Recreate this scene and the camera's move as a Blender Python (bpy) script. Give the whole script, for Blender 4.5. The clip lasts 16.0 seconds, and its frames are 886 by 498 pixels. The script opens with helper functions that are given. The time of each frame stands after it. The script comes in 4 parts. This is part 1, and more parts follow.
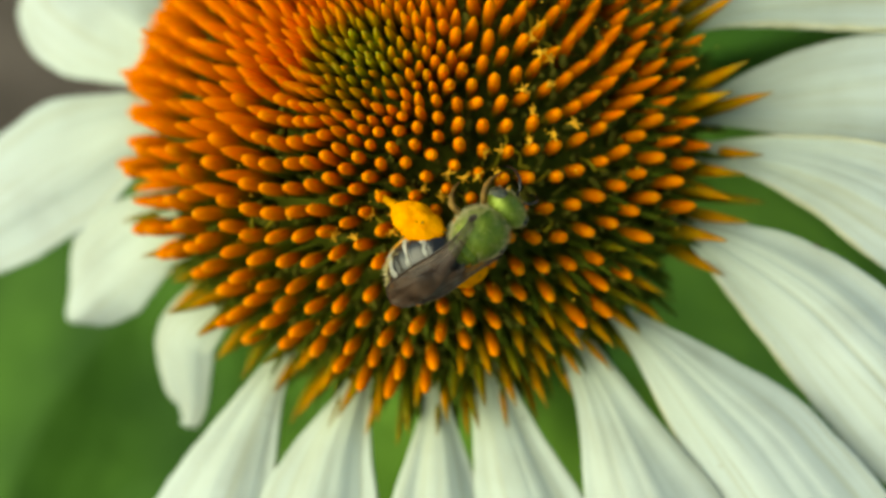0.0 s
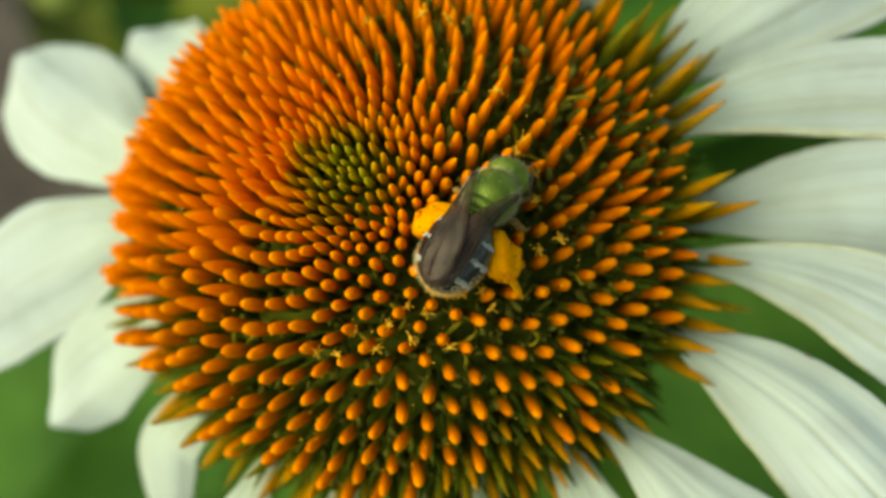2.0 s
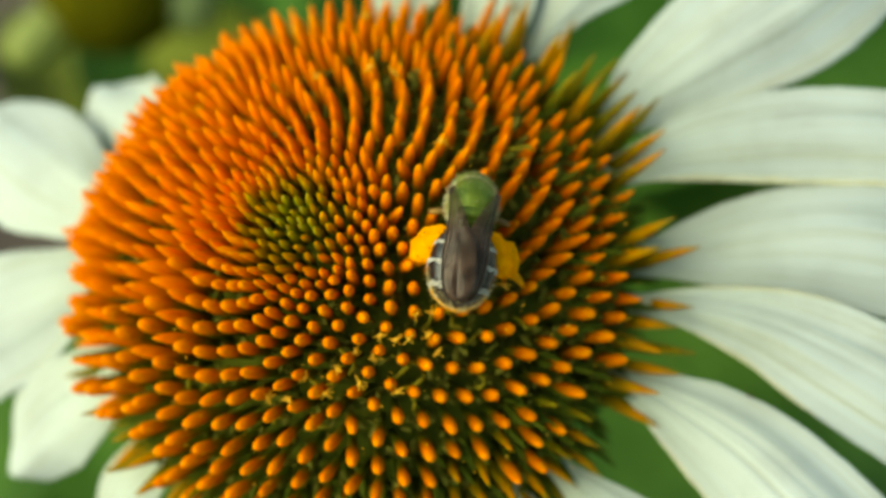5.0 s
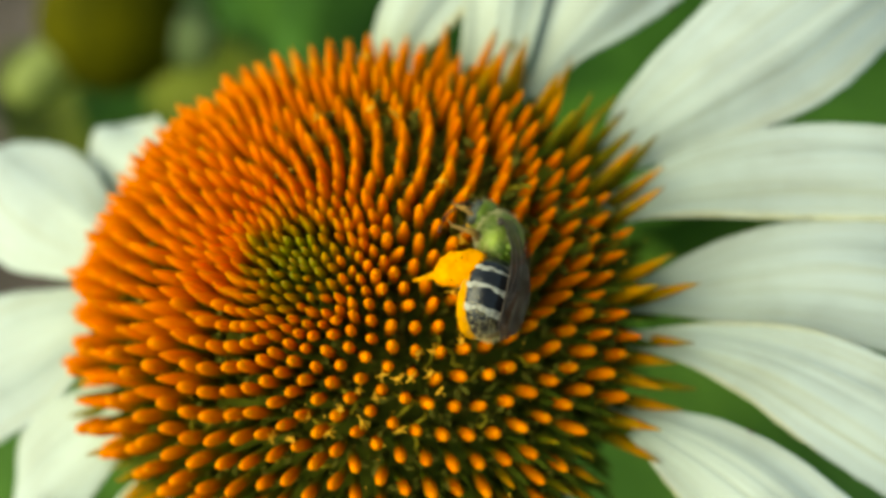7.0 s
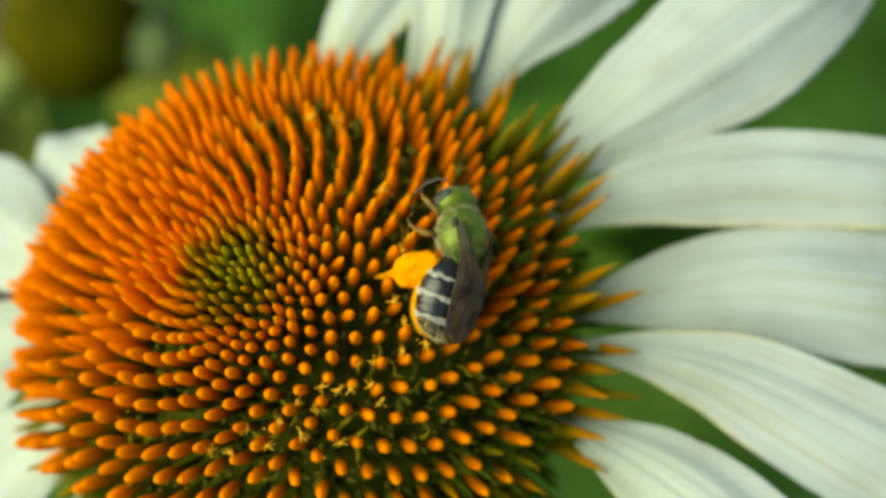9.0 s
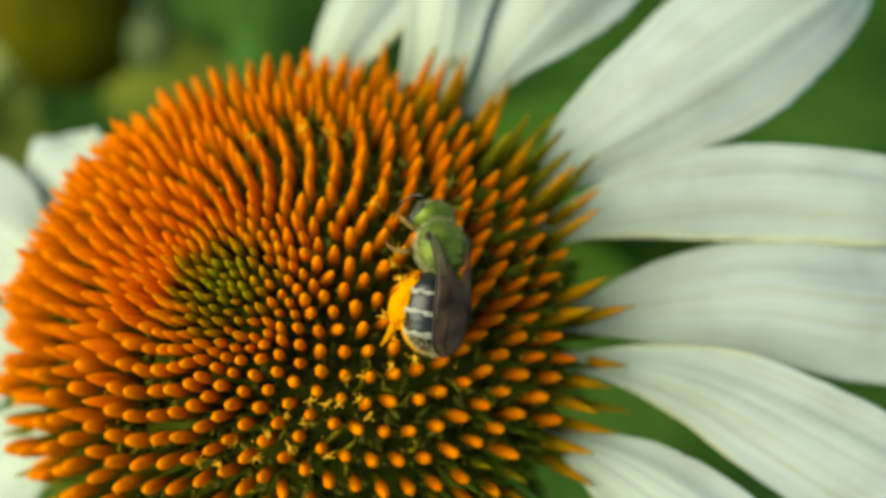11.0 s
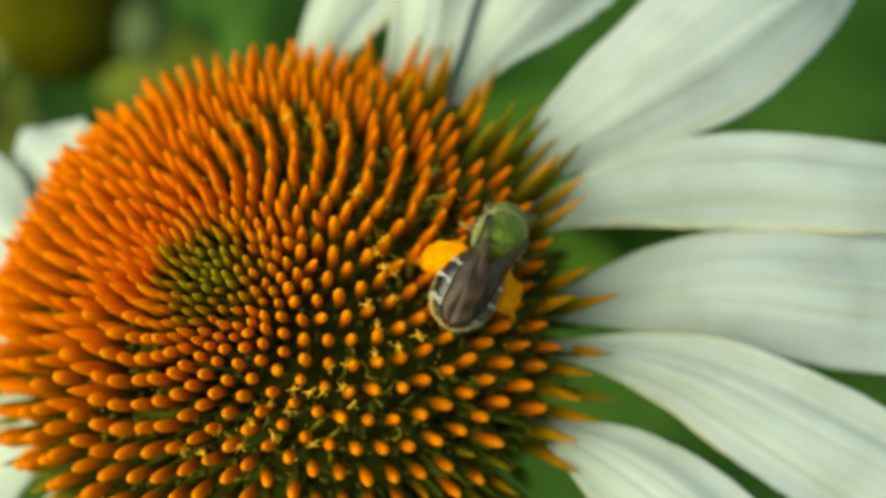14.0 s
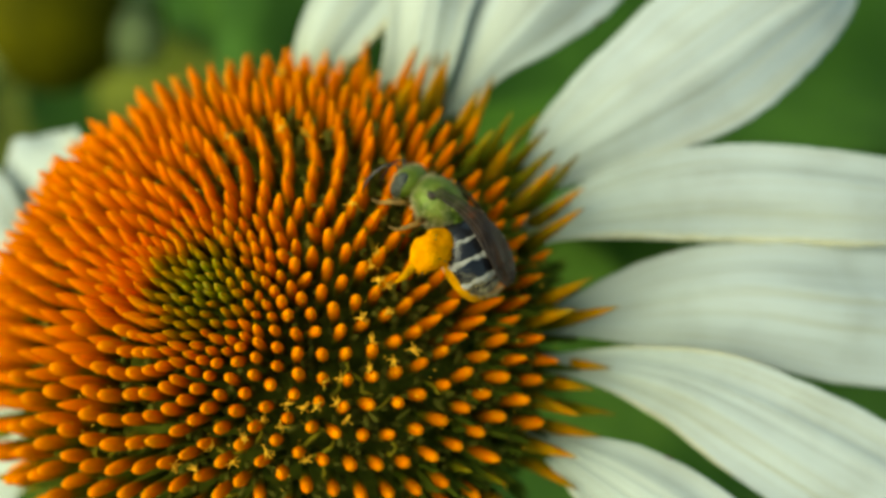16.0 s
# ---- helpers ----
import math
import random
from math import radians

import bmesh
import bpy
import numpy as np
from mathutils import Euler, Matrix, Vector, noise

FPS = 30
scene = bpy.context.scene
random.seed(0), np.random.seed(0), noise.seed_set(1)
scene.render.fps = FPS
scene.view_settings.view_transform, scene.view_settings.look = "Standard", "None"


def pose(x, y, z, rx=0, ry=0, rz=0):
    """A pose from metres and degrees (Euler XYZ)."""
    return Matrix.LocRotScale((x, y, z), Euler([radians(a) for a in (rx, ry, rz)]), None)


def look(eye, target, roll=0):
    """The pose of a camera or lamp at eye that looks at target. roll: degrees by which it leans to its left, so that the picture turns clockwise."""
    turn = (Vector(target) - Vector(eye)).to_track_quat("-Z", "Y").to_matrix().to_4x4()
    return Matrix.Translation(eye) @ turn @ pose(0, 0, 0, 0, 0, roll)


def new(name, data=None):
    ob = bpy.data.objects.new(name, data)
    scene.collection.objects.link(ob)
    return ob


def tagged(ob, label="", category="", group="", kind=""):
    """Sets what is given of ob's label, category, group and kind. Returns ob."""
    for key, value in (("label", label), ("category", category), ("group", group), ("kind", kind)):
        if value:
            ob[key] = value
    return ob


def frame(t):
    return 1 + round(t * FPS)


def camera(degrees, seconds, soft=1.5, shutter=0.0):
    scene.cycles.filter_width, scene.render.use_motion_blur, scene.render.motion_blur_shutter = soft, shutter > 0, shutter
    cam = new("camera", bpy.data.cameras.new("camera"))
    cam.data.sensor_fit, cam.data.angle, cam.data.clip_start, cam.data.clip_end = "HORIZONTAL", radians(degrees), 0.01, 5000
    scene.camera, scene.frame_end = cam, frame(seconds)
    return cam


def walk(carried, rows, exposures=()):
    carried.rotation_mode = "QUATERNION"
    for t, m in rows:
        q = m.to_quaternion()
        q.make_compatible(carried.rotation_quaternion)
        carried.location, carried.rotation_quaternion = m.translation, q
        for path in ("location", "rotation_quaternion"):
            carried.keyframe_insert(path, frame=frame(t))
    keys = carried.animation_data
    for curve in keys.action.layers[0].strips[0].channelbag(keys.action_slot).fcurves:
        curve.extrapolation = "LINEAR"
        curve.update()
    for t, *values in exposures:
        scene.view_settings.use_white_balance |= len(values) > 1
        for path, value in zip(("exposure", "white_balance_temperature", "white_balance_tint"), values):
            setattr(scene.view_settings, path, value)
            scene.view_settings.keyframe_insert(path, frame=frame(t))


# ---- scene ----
# ---- the camera and its path ----
cam = camera(36.2, 16.0, soft=3.0)
cam.data.dof.use_dof = True
cam.data.dof.focus_distance = 0.0725
cam.data.dof.aperture_fstop = 22.0
CAMERA_ROWS = [
    (0.0, 0.00195, -0.05230, 0.62650, 29.669, 0.304, 1.301),
    (0.5, 0.00181, -0.05260, 0.62681, 29.677, -0.214, 0.964),
    (1.0, 0.00223, -0.05101, 0.62690, 30.306, -0.388, 0.694),
    (1.5, 0.00096, -0.04984, 0.62720, 30.503, 0.472, 1.476),
    (2.0, 0.00263, -0.04862, 0.62748, 31.795, 0.319, 1.112),
    (2.5, 0.00300, -0.04857, 0.62785, 32.784, 0.016, 0.798),
    (3.0, 0.00334, -0.04882, 0.62820, 33.224, -0.390, 0.495),
    (3.5, 0.00510, -0.04870, 0.62818, 33.243, -0.260, 0.176),
    (4.0, 0.00477, -0.04944, 0.62860, 33.899, -0.579, -0.266),
    (4.5, 0.00440, -0.05006, 0.62891, 33.856, -0.314, 0.044),
    (7.0, 0.00442, -0.04991, 0.63004, 35.220, 0.151, -0.253),
    (7.5, 0.00497, -0.05001, 0.62937, 35.124, -0.175, -0.615),
    (8.0, 0.00545, -0.05014, 0.62916, 35.381, -0.069, -0.706),
    (8.5, 0.00521, -0.04927, 0.62908, 35.962, -0.047, -0.618),
    (9.0, 0.00667, -0.04942, 0.62936, 35.590, -0.331, -1.033),
    (11.5, 0.00707, -0.04778, 0.63060, 34.769, -0.959, -0.526),
    (12.0, 0.00792, -0.04833, 0.63041, 34.683, -0.902, -0.556),
    (12.5, 0.00775, -0.04862, 0.63010, 34.492, -1.111, -0.838),
    (13.0, 0.00697, -0.04847, 0.63037, 34.122, -1.159, -0.582),
    (13.5, 0.00678, -0.04892, 0.62996, 34.481, -1.394, -0.886),
    (14.0, 0.00782, -0.04823, 0.63046, 34.534, -0.874, -0.721),
    (14.5, 0.00885, -0.04848, 0.63035, 34.862, -1.140, -1.241),
    (15.0, 0.00884, -0.04906, 0.63000, 34.490, -1.461, -1.557),
    (15.5, 0.00794, -0.04872, 0.62958, 35.044, -1.027, -1.007),
    (16.0, 0.00793, -0.04735, 0.62978, 34.823, -1.013, -0.711),
]
walk(cam, [(t, pose(*row)) for t, *row in CAMERA_ROWS], [(0, 0.51, 8400, -15), (1.5, 0.48, 8400, -15), (3.0, 0.68, 8400, -15), (8.0, 0.62, 8400, -15), (12.5, 0.54, 8400, -15), (16, 0.54, 8400, -15)])

# ---- daylight: bright open shade, soft high sun ----
world = bpy.data.worlds.new("daylight")
scene.world = world
world.use_nodes = True
wn, wl = world.node_tree.nodes, world.node_tree.links
sky = wn.new("ShaderNodeTexSky")
sky.sky_type = "NISHITA"
sky.sun_disc = False
sky.sun_elevation = radians(38)
sky.sun_rotation = radians(-106)
wn["Background"].inputs["Strength"].default_value = 0.118
wl.new(sky.outputs["Color"], wn["Background"].inputs["Color"])
sun = new("sun", bpy.data.lights.new("sun", "SUN"))
sun.data.energy = 2.75
sun.data.angle = radians(65)
sun.data.color = (1.0, 0.95, 0.86)
sun.matrix_world = look((-0.96, -0.28, 0.82), (0, 0, 0))

# ---- measures ----
R = 0.020           # radius over the tips of the cone
H = 0.9 * R         # height of the apex over the widest ring
HEAD = pose(0, 0, 0.55, 19.77, -5.94, -11.15)   # the flower head: its axis is local z
GOLD = radians(137.50776)


# ---- materials ----
def material(name):
    m = bpy.data.materials.new(name)
    m.use_nodes = True
    n, l = m.node_tree.nodes, m.node_tree.links
    return m, n, l, n["Principled BSDF"]


def ramp(n, stops):
    r = n.new("ShaderNodeValToRGB")
    e = r.color_ramp.elements
    while len(e) < len(stops):
        e.new(0.5)
    for k, (p, c) in enumerate(stops):
        e[k].position, e[k].color = p, (*c, 1)
    return r


def noise_tex(n, l, scale, detail=4, coords="Object"):
    c = n.new("ShaderNodeTexCoord")
    t = n.new("ShaderNodeTexNoise")
    t.inputs["Scale"].default_value, t.inputs["Detail"].default_value = scale, detail
    l.new(c.outputs[coords], t.inputs["Vector"])
    return t


def bump(n, l, source, bsdf, strength, distance):
    b = n.new("ShaderNodeBump")
    b.inputs["Strength"].default_value, b.inputs["Distance"].default_value = strength, distance
    l.new(source, b.inputs["Height"])
    l.new(b.outputs["Normal"], bsdf.inputs["Normal"])


def mix_colour(n, l, factor, a, b, mode="MIX"):
    m = n.new("ShaderNodeMix")
    m.data_type, m.blend_type = "RGBA", mode
    for sock, val in ((m.inputs[0], factor), (m.inputs[6], a), (m.inputs[7], b)):
        if isinstance(val, (tuple, float, int)):
            sock.default_value = (*val, 1) if isinstance(val, tuple) else val
        else:
            l.new(val, sock)
    return m.outputs[2]


def floret_material(name, stops, joined, shift):
    """Bract of the cone: dark base to bright tip, along the bract's own length (UV y). Part of the dark base is painted
    shade of the gaps.
    """
    m, n, l, b = material(name)
    uv = n.new("ShaderNodeUVMap")
    sep = n.new("ShaderNodeSeparateXYZ")
    l.new(uv.outputs["UV"], sep.inputs[0])
    if joined:
        g = n.new("ShaderNodeNewGeometry").outputs["Random Per Island"]
    else:
        g = n.new("ShaderNodeObjectInfo").outputs["Random"]
    off = n.new("ShaderNodeMath")
    off.operation = "MULTIPLY_ADD"
    l.new(g, off.inputs[0])
    off.inputs[1].default_value, off.inputs[2].default_value = shift, -shift / 2
    add = n.new("ShaderNodeMath")
    l.new(sep.outputs["Y"], add.inputs[0])
    l.new(off.outputs[0], add.inputs[1])
    r = ramp(n, stops)
    l.new(add.outputs[0], r.inputs[0])
    t = noise_tex(n, l, 900, 3)
    tone = ramp(n, [(0.25, (0.72, 0.72, 0.72)), (0.75, (1.15, 1.15, 1.15))])
    l.new(t.outputs["Fac"], tone.inputs[0])
    col = mix_colour(n, l, 1.0, r.outputs[0], tone.outputs[0], "MULTIPLY")
    l.new(col, b.inputs["Base Color"])
    b.inputs["Roughness"].default_value = 0.5
    b.inputs["Specular IOR Level"].default_value = 0.04
    b.inputs["Subsurface Weight"].default_value = 0.5
    b.inputs["Subsurface Scale"].default_value = 0.0005
    b.inputs["Subsurface Radius"].default_value = (1.0, 0.35, 0.1)
    bump(n, l, t.outputs["Fac"], b, 0.3, 0.0001)
    return m


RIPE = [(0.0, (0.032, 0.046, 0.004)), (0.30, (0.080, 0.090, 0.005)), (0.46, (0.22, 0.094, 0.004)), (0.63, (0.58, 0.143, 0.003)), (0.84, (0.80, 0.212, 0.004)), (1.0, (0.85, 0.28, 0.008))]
# dark foot: reddish shade between the bracts, put into the colour
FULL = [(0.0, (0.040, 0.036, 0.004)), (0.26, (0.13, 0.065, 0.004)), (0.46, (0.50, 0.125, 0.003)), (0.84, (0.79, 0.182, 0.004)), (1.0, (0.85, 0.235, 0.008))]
# short tips, also dulled: the dimmer light of their side is painted in
SHORT_SHADED = [(0.0, (0.040, 0.060, 0.005)), (0.44, (0.080, 0.102, 0.007)), (0.59, (0.15, 0.090, 0.005)), (0.72, (0.43, 0.112, 0.003)), (0.92, (0.68, 0.178, 0.004)), (1.0, (0.75, 0.225, 0.008))]
TURNING = [(0.0, (0.022, 0.028, 0.003)), (0.40, (0.07, 0.065, 0.005)), (0.60, (0.40, 0.16, 0.005)), (0.80, (0.78, 0.24, 0.006)), (1.0, (0.90, 0.32, 0.010))]
YOUNG = [(0.0, (0.022, 0.030, 0.003)), (0.42, (0.08, 0.08, 0.005)), (0.68, (0.30, 0.18, 0.006)), (1.0, (0.62, 0.33, 0.012))]
GREEN = [(0.0, (0.022, 0.032, 0.003)), (0.45, (0.10, 0.11, 0.006)), (0.75, (0.33, 0.28, 0.008)), (1.0, (0.48, 0.40, 0.035))]
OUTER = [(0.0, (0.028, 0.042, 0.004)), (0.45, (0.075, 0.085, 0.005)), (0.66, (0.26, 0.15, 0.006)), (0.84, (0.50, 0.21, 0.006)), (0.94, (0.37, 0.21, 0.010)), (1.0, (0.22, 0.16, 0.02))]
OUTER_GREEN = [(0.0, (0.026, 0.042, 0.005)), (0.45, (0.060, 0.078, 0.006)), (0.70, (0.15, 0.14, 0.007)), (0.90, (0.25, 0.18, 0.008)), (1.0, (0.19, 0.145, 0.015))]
OUTER_ORANGE = [(0.0, (0.035, 0.040, 0.004)), (0.30, (0.16, 0.10, 0.005)), (0.50, (0.60, 0.18, 0.004)), (0.82, (0.64, 0.190, 0.004)), (0.94, (0.36, 0.18, 0.008)), (1.0, (0.18, 0.12, 0.02))]
M_RIPE = floret_material("ripe_bract", RIPE, False, 0.10)
M_YOUNG = floret_material("young_bract", YOUNG, False, 0.12)
M_TURNING = floret_material("turning_bract", TURNING, False, 0.12)
M_GREEN = floret_material("green_bract", GREEN, False, 0.12)
M_FULL = floret_material("full_orange_bract", FULL, False, 0.10)
J_FULL = floret_material("full_orange_bracts", FULL, True, 0.10)
M_SHORT_SHADED = floret_material("short_tipped_shaded_bract", SHORT_SHADED, False, 0.10)
J_SHORT_SHADED = floret_material("short_tipped_shaded_bracts", SHORT_SHADED, True, 0.10)
J_RIPE = floret_material("ripe_bracts", RIPE, True, 0.10)
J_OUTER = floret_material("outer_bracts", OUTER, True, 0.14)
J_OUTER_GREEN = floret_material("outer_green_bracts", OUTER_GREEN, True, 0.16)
J_OUTER_ORANGE = floret_material("outer_orange_bracts", OUTER_ORANGE, True, 0.14)


def plain(name, a, b_, scale, rough=0.6, relief=0.3, depth=0.001, metal=0.0, spec=0.4):
    m, n, l, b = material(name)
    t = noise_tex(n, l, scale, 5)
    fine = noise_tex(n, l, scale * 7.3, 3)
    c = ramp(n, [(0.3, a), (0.7, b_)])
    l.new(t.outputs["Fac"], c.inputs[0])
    tone = ramp(n, [(0.3, (0.82, 0.82, 0.82)), (0.7, (1.1, 1.1, 1.1))])
    l.new(fine.outputs["Fac"], tone.inputs[0])
    l.new(mix_colour(n, l, 1.0, c.outputs[0], tone.outputs[0], "MULTIPLY"), b.inputs["Base Color"])
    b.inputs["Roughness"].default_value, b.inputs["Metallic"].default_value = rough, metal
    b.inputs["Specular IOR Level"].default_value = spec
    bump(n, l, fine.outputs["Fac"], b, relief, depth)
    return m


def petal_material():
    m, n, l, b = material("petal_white")
    uv = n.new("ShaderNodeUVMap")
    mp = n.new("ShaderNodeMapping")
    mp.inputs["Scale"].default_value = (1, 0.06, 1)
    l.new(uv.outputs["UV"], mp.inputs["Vector"])
    t = n.new("ShaderNodeTexNoise")
    t.inputs["Scale"].default_value, t.inputs["Detail"].default_value = 16, 3
    l.new(mp.outputs[0], t.inputs["Vector"])
    veins = ramp(n, [(0.28, (0.55, 0.58, 0.50)), (0.46, (0.62, 0.68, 0.67)), (1.0, (0.655, 0.735, 0.735))])
    l.new(t.outputs["Fac"], veins.inputs[0])
    sep = n.new("ShaderNodeSeparateXYZ")
    l.new(uv.outputs["UV"], sep.inputs[0])
    base = ramp(n, [(0.0, (0.50, 0.56, 0.22)), (0.14, (0.82, 0.83, 0.56)), (0.27, (0.96, 0.97, 0.88)), (0.50, (1, 1, 1))])
    l.new(sep.outputs["Y"], base.inputs[0])
    col = mix_colour(n, l, 1.0, veins.outputs[0], base.outputs[0], "MULTIPLY")
    fine = n.new("ShaderNodeTexNoise")
    fine.inputs["Scale"].default_value, fine.inputs["Detail"].default_value = 46, 2
    l.new(mp.outputs[0], fine.inputs["Vector"])
    lines = ramp(n, [(0.30, (0.80, 0.77, 0.68)), (0.40, (1, 1, 1)), (1.0, (1.03, 1.03, 1.03))])
    l.new(fine.outputs["Fac"], lines.inputs[0])
    col = mix_colour(n, l, 1.0, col, lines.outputs[0], "MULTIPLY")
    spots = noise_tex(n, l, 900, 2)
    fleck = ramp(n, [(0.17, (0.80, 0.75, 0.66)), (0.23, (1, 1, 1))])
    l.new(spots.outputs["Fac"], fleck.inputs[0])
    col = mix_colour(n, l, 1.0, col, fleck.outputs[0], "MULTIPLY")
    worn = noise_tex(n, l, 210, 4)
    dull = ramp(n, [(0.30, (0.87, 0.86, 0.84)), (0.50, (0.98, 0.98, 0.98)), (0.70, (1.03, 1.03, 1.03))])
    l.new(worn.outputs["Fac"], dull.inputs[0])
    col = mix_colour(n, l, 1.0, col, dull.outputs[0], "MULTIPLY")
    l.new(col, b.inputs["Base Color"])
    b.inputs["Roughness"].default_value = 0.55
    b.inputs["Specular IOR Level"].default_value = 0.25
    bump(n, l, t.outputs["Fac"], b, 0.2, 0.0004)
    tr = n.new("ShaderNodeBsdfTranslucent")
    l.new(col, tr.inputs["Color"])
    mx = n.new("ShaderNodeMixShader")
    mx.inputs[0].default_value = 0.28
    l.new(b.outputs[0], mx.inputs[1])
    l.new(tr.outputs[0], mx.inputs[2])
    l.new(mx.outputs[0], n["Material Output"].inputs["Surface"])
    return m


M_PETAL = petal_material()
M_CORE = plain("cone_core", (0.060, 0.074, 0.008), (0.13, 0.145, 0.015), 500, 0.9, 0.3, 0.0005, 0, 0.03)
M_STEM = plain("stem_green", (0.10, 0.16, 0.04), (0.16, 0.22, 0.06), 120, 0.6)
def foliage(name, a, b_, scale):
    """Leaf blade: mottled green in two sizes of patches, faintly glossy."""
    m, n, l, b = material(name)
    t = noise_tex(n, l, scale, 4)
    c = ramp(n, [(0.32, a), (0.68, b_)])
    l.new(t.outputs["Fac"], c.inputs[0])
    wide = noise_tex(n, l, scale * 0.42, 2)
    tone = ramp(n, [(0.38, (0.42, 0.50, 0.50)), (0.50, (0.95, 0.95, 0.95)), (0.66, (1.25, 1.18, 1.1))])
    l.new(wide.outputs["Fac"], tone.inputs[0])
    l.new(mix_colour(n, l, 1.0, c.outputs[0], tone.outputs[0], "MULTIPLY"), b.inputs["Base Color"])
    b.inputs["Roughness"].default_value, b.inputs["Specular IOR Level"].default_value = 0.6, 0.12
    fine = noise_tex(n, l, scale * 7, 3)
    bump(n, l, fine.outputs["Fac"], b, 0.4, 0.002)
    return m


M_LEAF = foliage("leaf_green", (0.040, 0.110, 0.012), (0.150, 0.290, 0.042), 62)
M_LEAF_DARK = foliage("leaf_dark_green", (0.018, 0.060, 0.006), (0.055, 0.135, 0.016), 50)
M_LEAF_OLIVE = foliage("leaf_olive", (0.045, 0.068, 0.006), (0.130, 0.155, 0.020), 55)
M_SOIL = plain("soil", (0.055, 0.042, 0.036), (0.15, 0.118, 0.105), 22, 0.95, 0.8, 0.01)
M_POLLENLEG = plain("dusty_yellow", (0.55, 0.22, 0.006), (0.88, 0.38, 0.010), 1800, 0.85, 0.6, 0.0002, 0, 0.1)
M_VEIN = plain("wing_vein", (0.022, 0.014, 0.010), (0.05, 0.034, 0.024), 1500, 0.3)
M_POLLEN = plain("pollen_yellow", (0.86, 0.27, 0.003), (0.98, 0.39, 0.006), 1500, 0.9, 0.6, 0.0002, 0, 0.05)
M_SPECK = plain("speck_brown", (0.10, 0.05, 0.01), (0.30, 0.15, 0.02), 2500, 0.8)
M_STAMEN = plain("stamen_yellow", (0.62, 0.30, 0.01), (0.88, 0.46, 0.02), 1500, 0.7)
M_WITHERED = plain("withered_floret", (0.13, 0.12, 0.010), (0.34, 0.27, 0.02), 900, 0.8, 0.4, 0.0003, 0, 0.05)
M_CHAFF = plain("green_chaff", (0.045, 0.068, 0.006), (0.11, 0.135, 0.012), 600, 0.8, 0.3, 0.0003, 0, 0.05)
M_DEBRIS = plain("debris", (0.052, 0.060, 0.006), (0.20, 0.185, 0.03), 900, 0.9, 0.3, 0.0003, 0, 0.03)
M_GREENBODY = plain("metallic_green", (0.060, 0.110, 0.008), (0.18, 0.235, 0.022), 900, 0.38, 0.6, 0.00010, 0.45, 0.5)
M_BLACK = plain("black_cuticle", (0.006, 0.006, 0.008), (0.016, 0.015, 0.016), 1500, 0.22, 0.15, 0.0001, 0.0, 0.6)
M_BAND = plain("white_hair_band", (0.27, 0.26, 0.22), (0.62, 0.60, 0.54), 4000, 0.8, 0.8, 0.0001)
M_EYE = plain("eye_grey", (0.016, 0.022, 0.016), (0.055, 0.065, 0.048), 2500, 0.25)
M_LEG = plain("leg_brown", (0.10, 0.055, 0.010), (0.32, 0.17, 0.025), 1500, 0.6)
M_FRINGE = plain("fringe_hair", (0.50, 0.38, 0.14), (0.74, 0.62, 0.34), 3000, 0.9)
M_HAIR = plain("pale_hair", (0.40, 0.36, 0.18), (0.62, 0.56, 0.32), 3000, 0.9)


def wing_material():
    m, n, l, b = material("smoky_wing")
    t = noise_tex(n, l, 1200, 3)
    c = ramp(n, [(0.35, (0.026, 0.014, 0.008)), (0.65, (0.085, 0.050, 0.032))])
    l.new(t.outputs["Fac"], c.inputs[0])
    l.new(c.outputs[0], b.inputs["Base Color"])
    b.inputs["Roughness"].default_value = 0.26
    b.inputs["Specular IOR Level"].default_value = 0.25
    c = n.new("ShaderNodeTexCoord")
    sep = n.new("ShaderNodeSeparateXYZ")
    l.new(c.outputs["Object"], sep.inputs[0])
    span = n.new("ShaderNodeMapRange")
    span.inputs["From Min"].default_value, span.inputs["From Max"].default_value = 0.0012, -0.0016
    span.inputs["To Min"].default_value, span.inputs["To Max"].default_value = 0.24, 0.74
    l.new(sep.outputs["X"], span.inputs["Value"])
    l.new(span.outputs[0], b.inputs["Alpha"])
    bump(n, l, t.outputs["Fac"], b, 0.5, 0.0001)
    return m


M_WING = wing_material()


# ---- building helpers ----
def part(name, bm, mat, parent, label=""):
    me = bpy.data.meshes.new(name)
    bm.to_mesh(me)
    bm.free()
    me.materials.append(mat)
    for p in me.polygons:
        p.use_smooth = True
    ob = new(name, me)
    ob.parent = parent
    if label:
        ob["label"] = label
    return ob


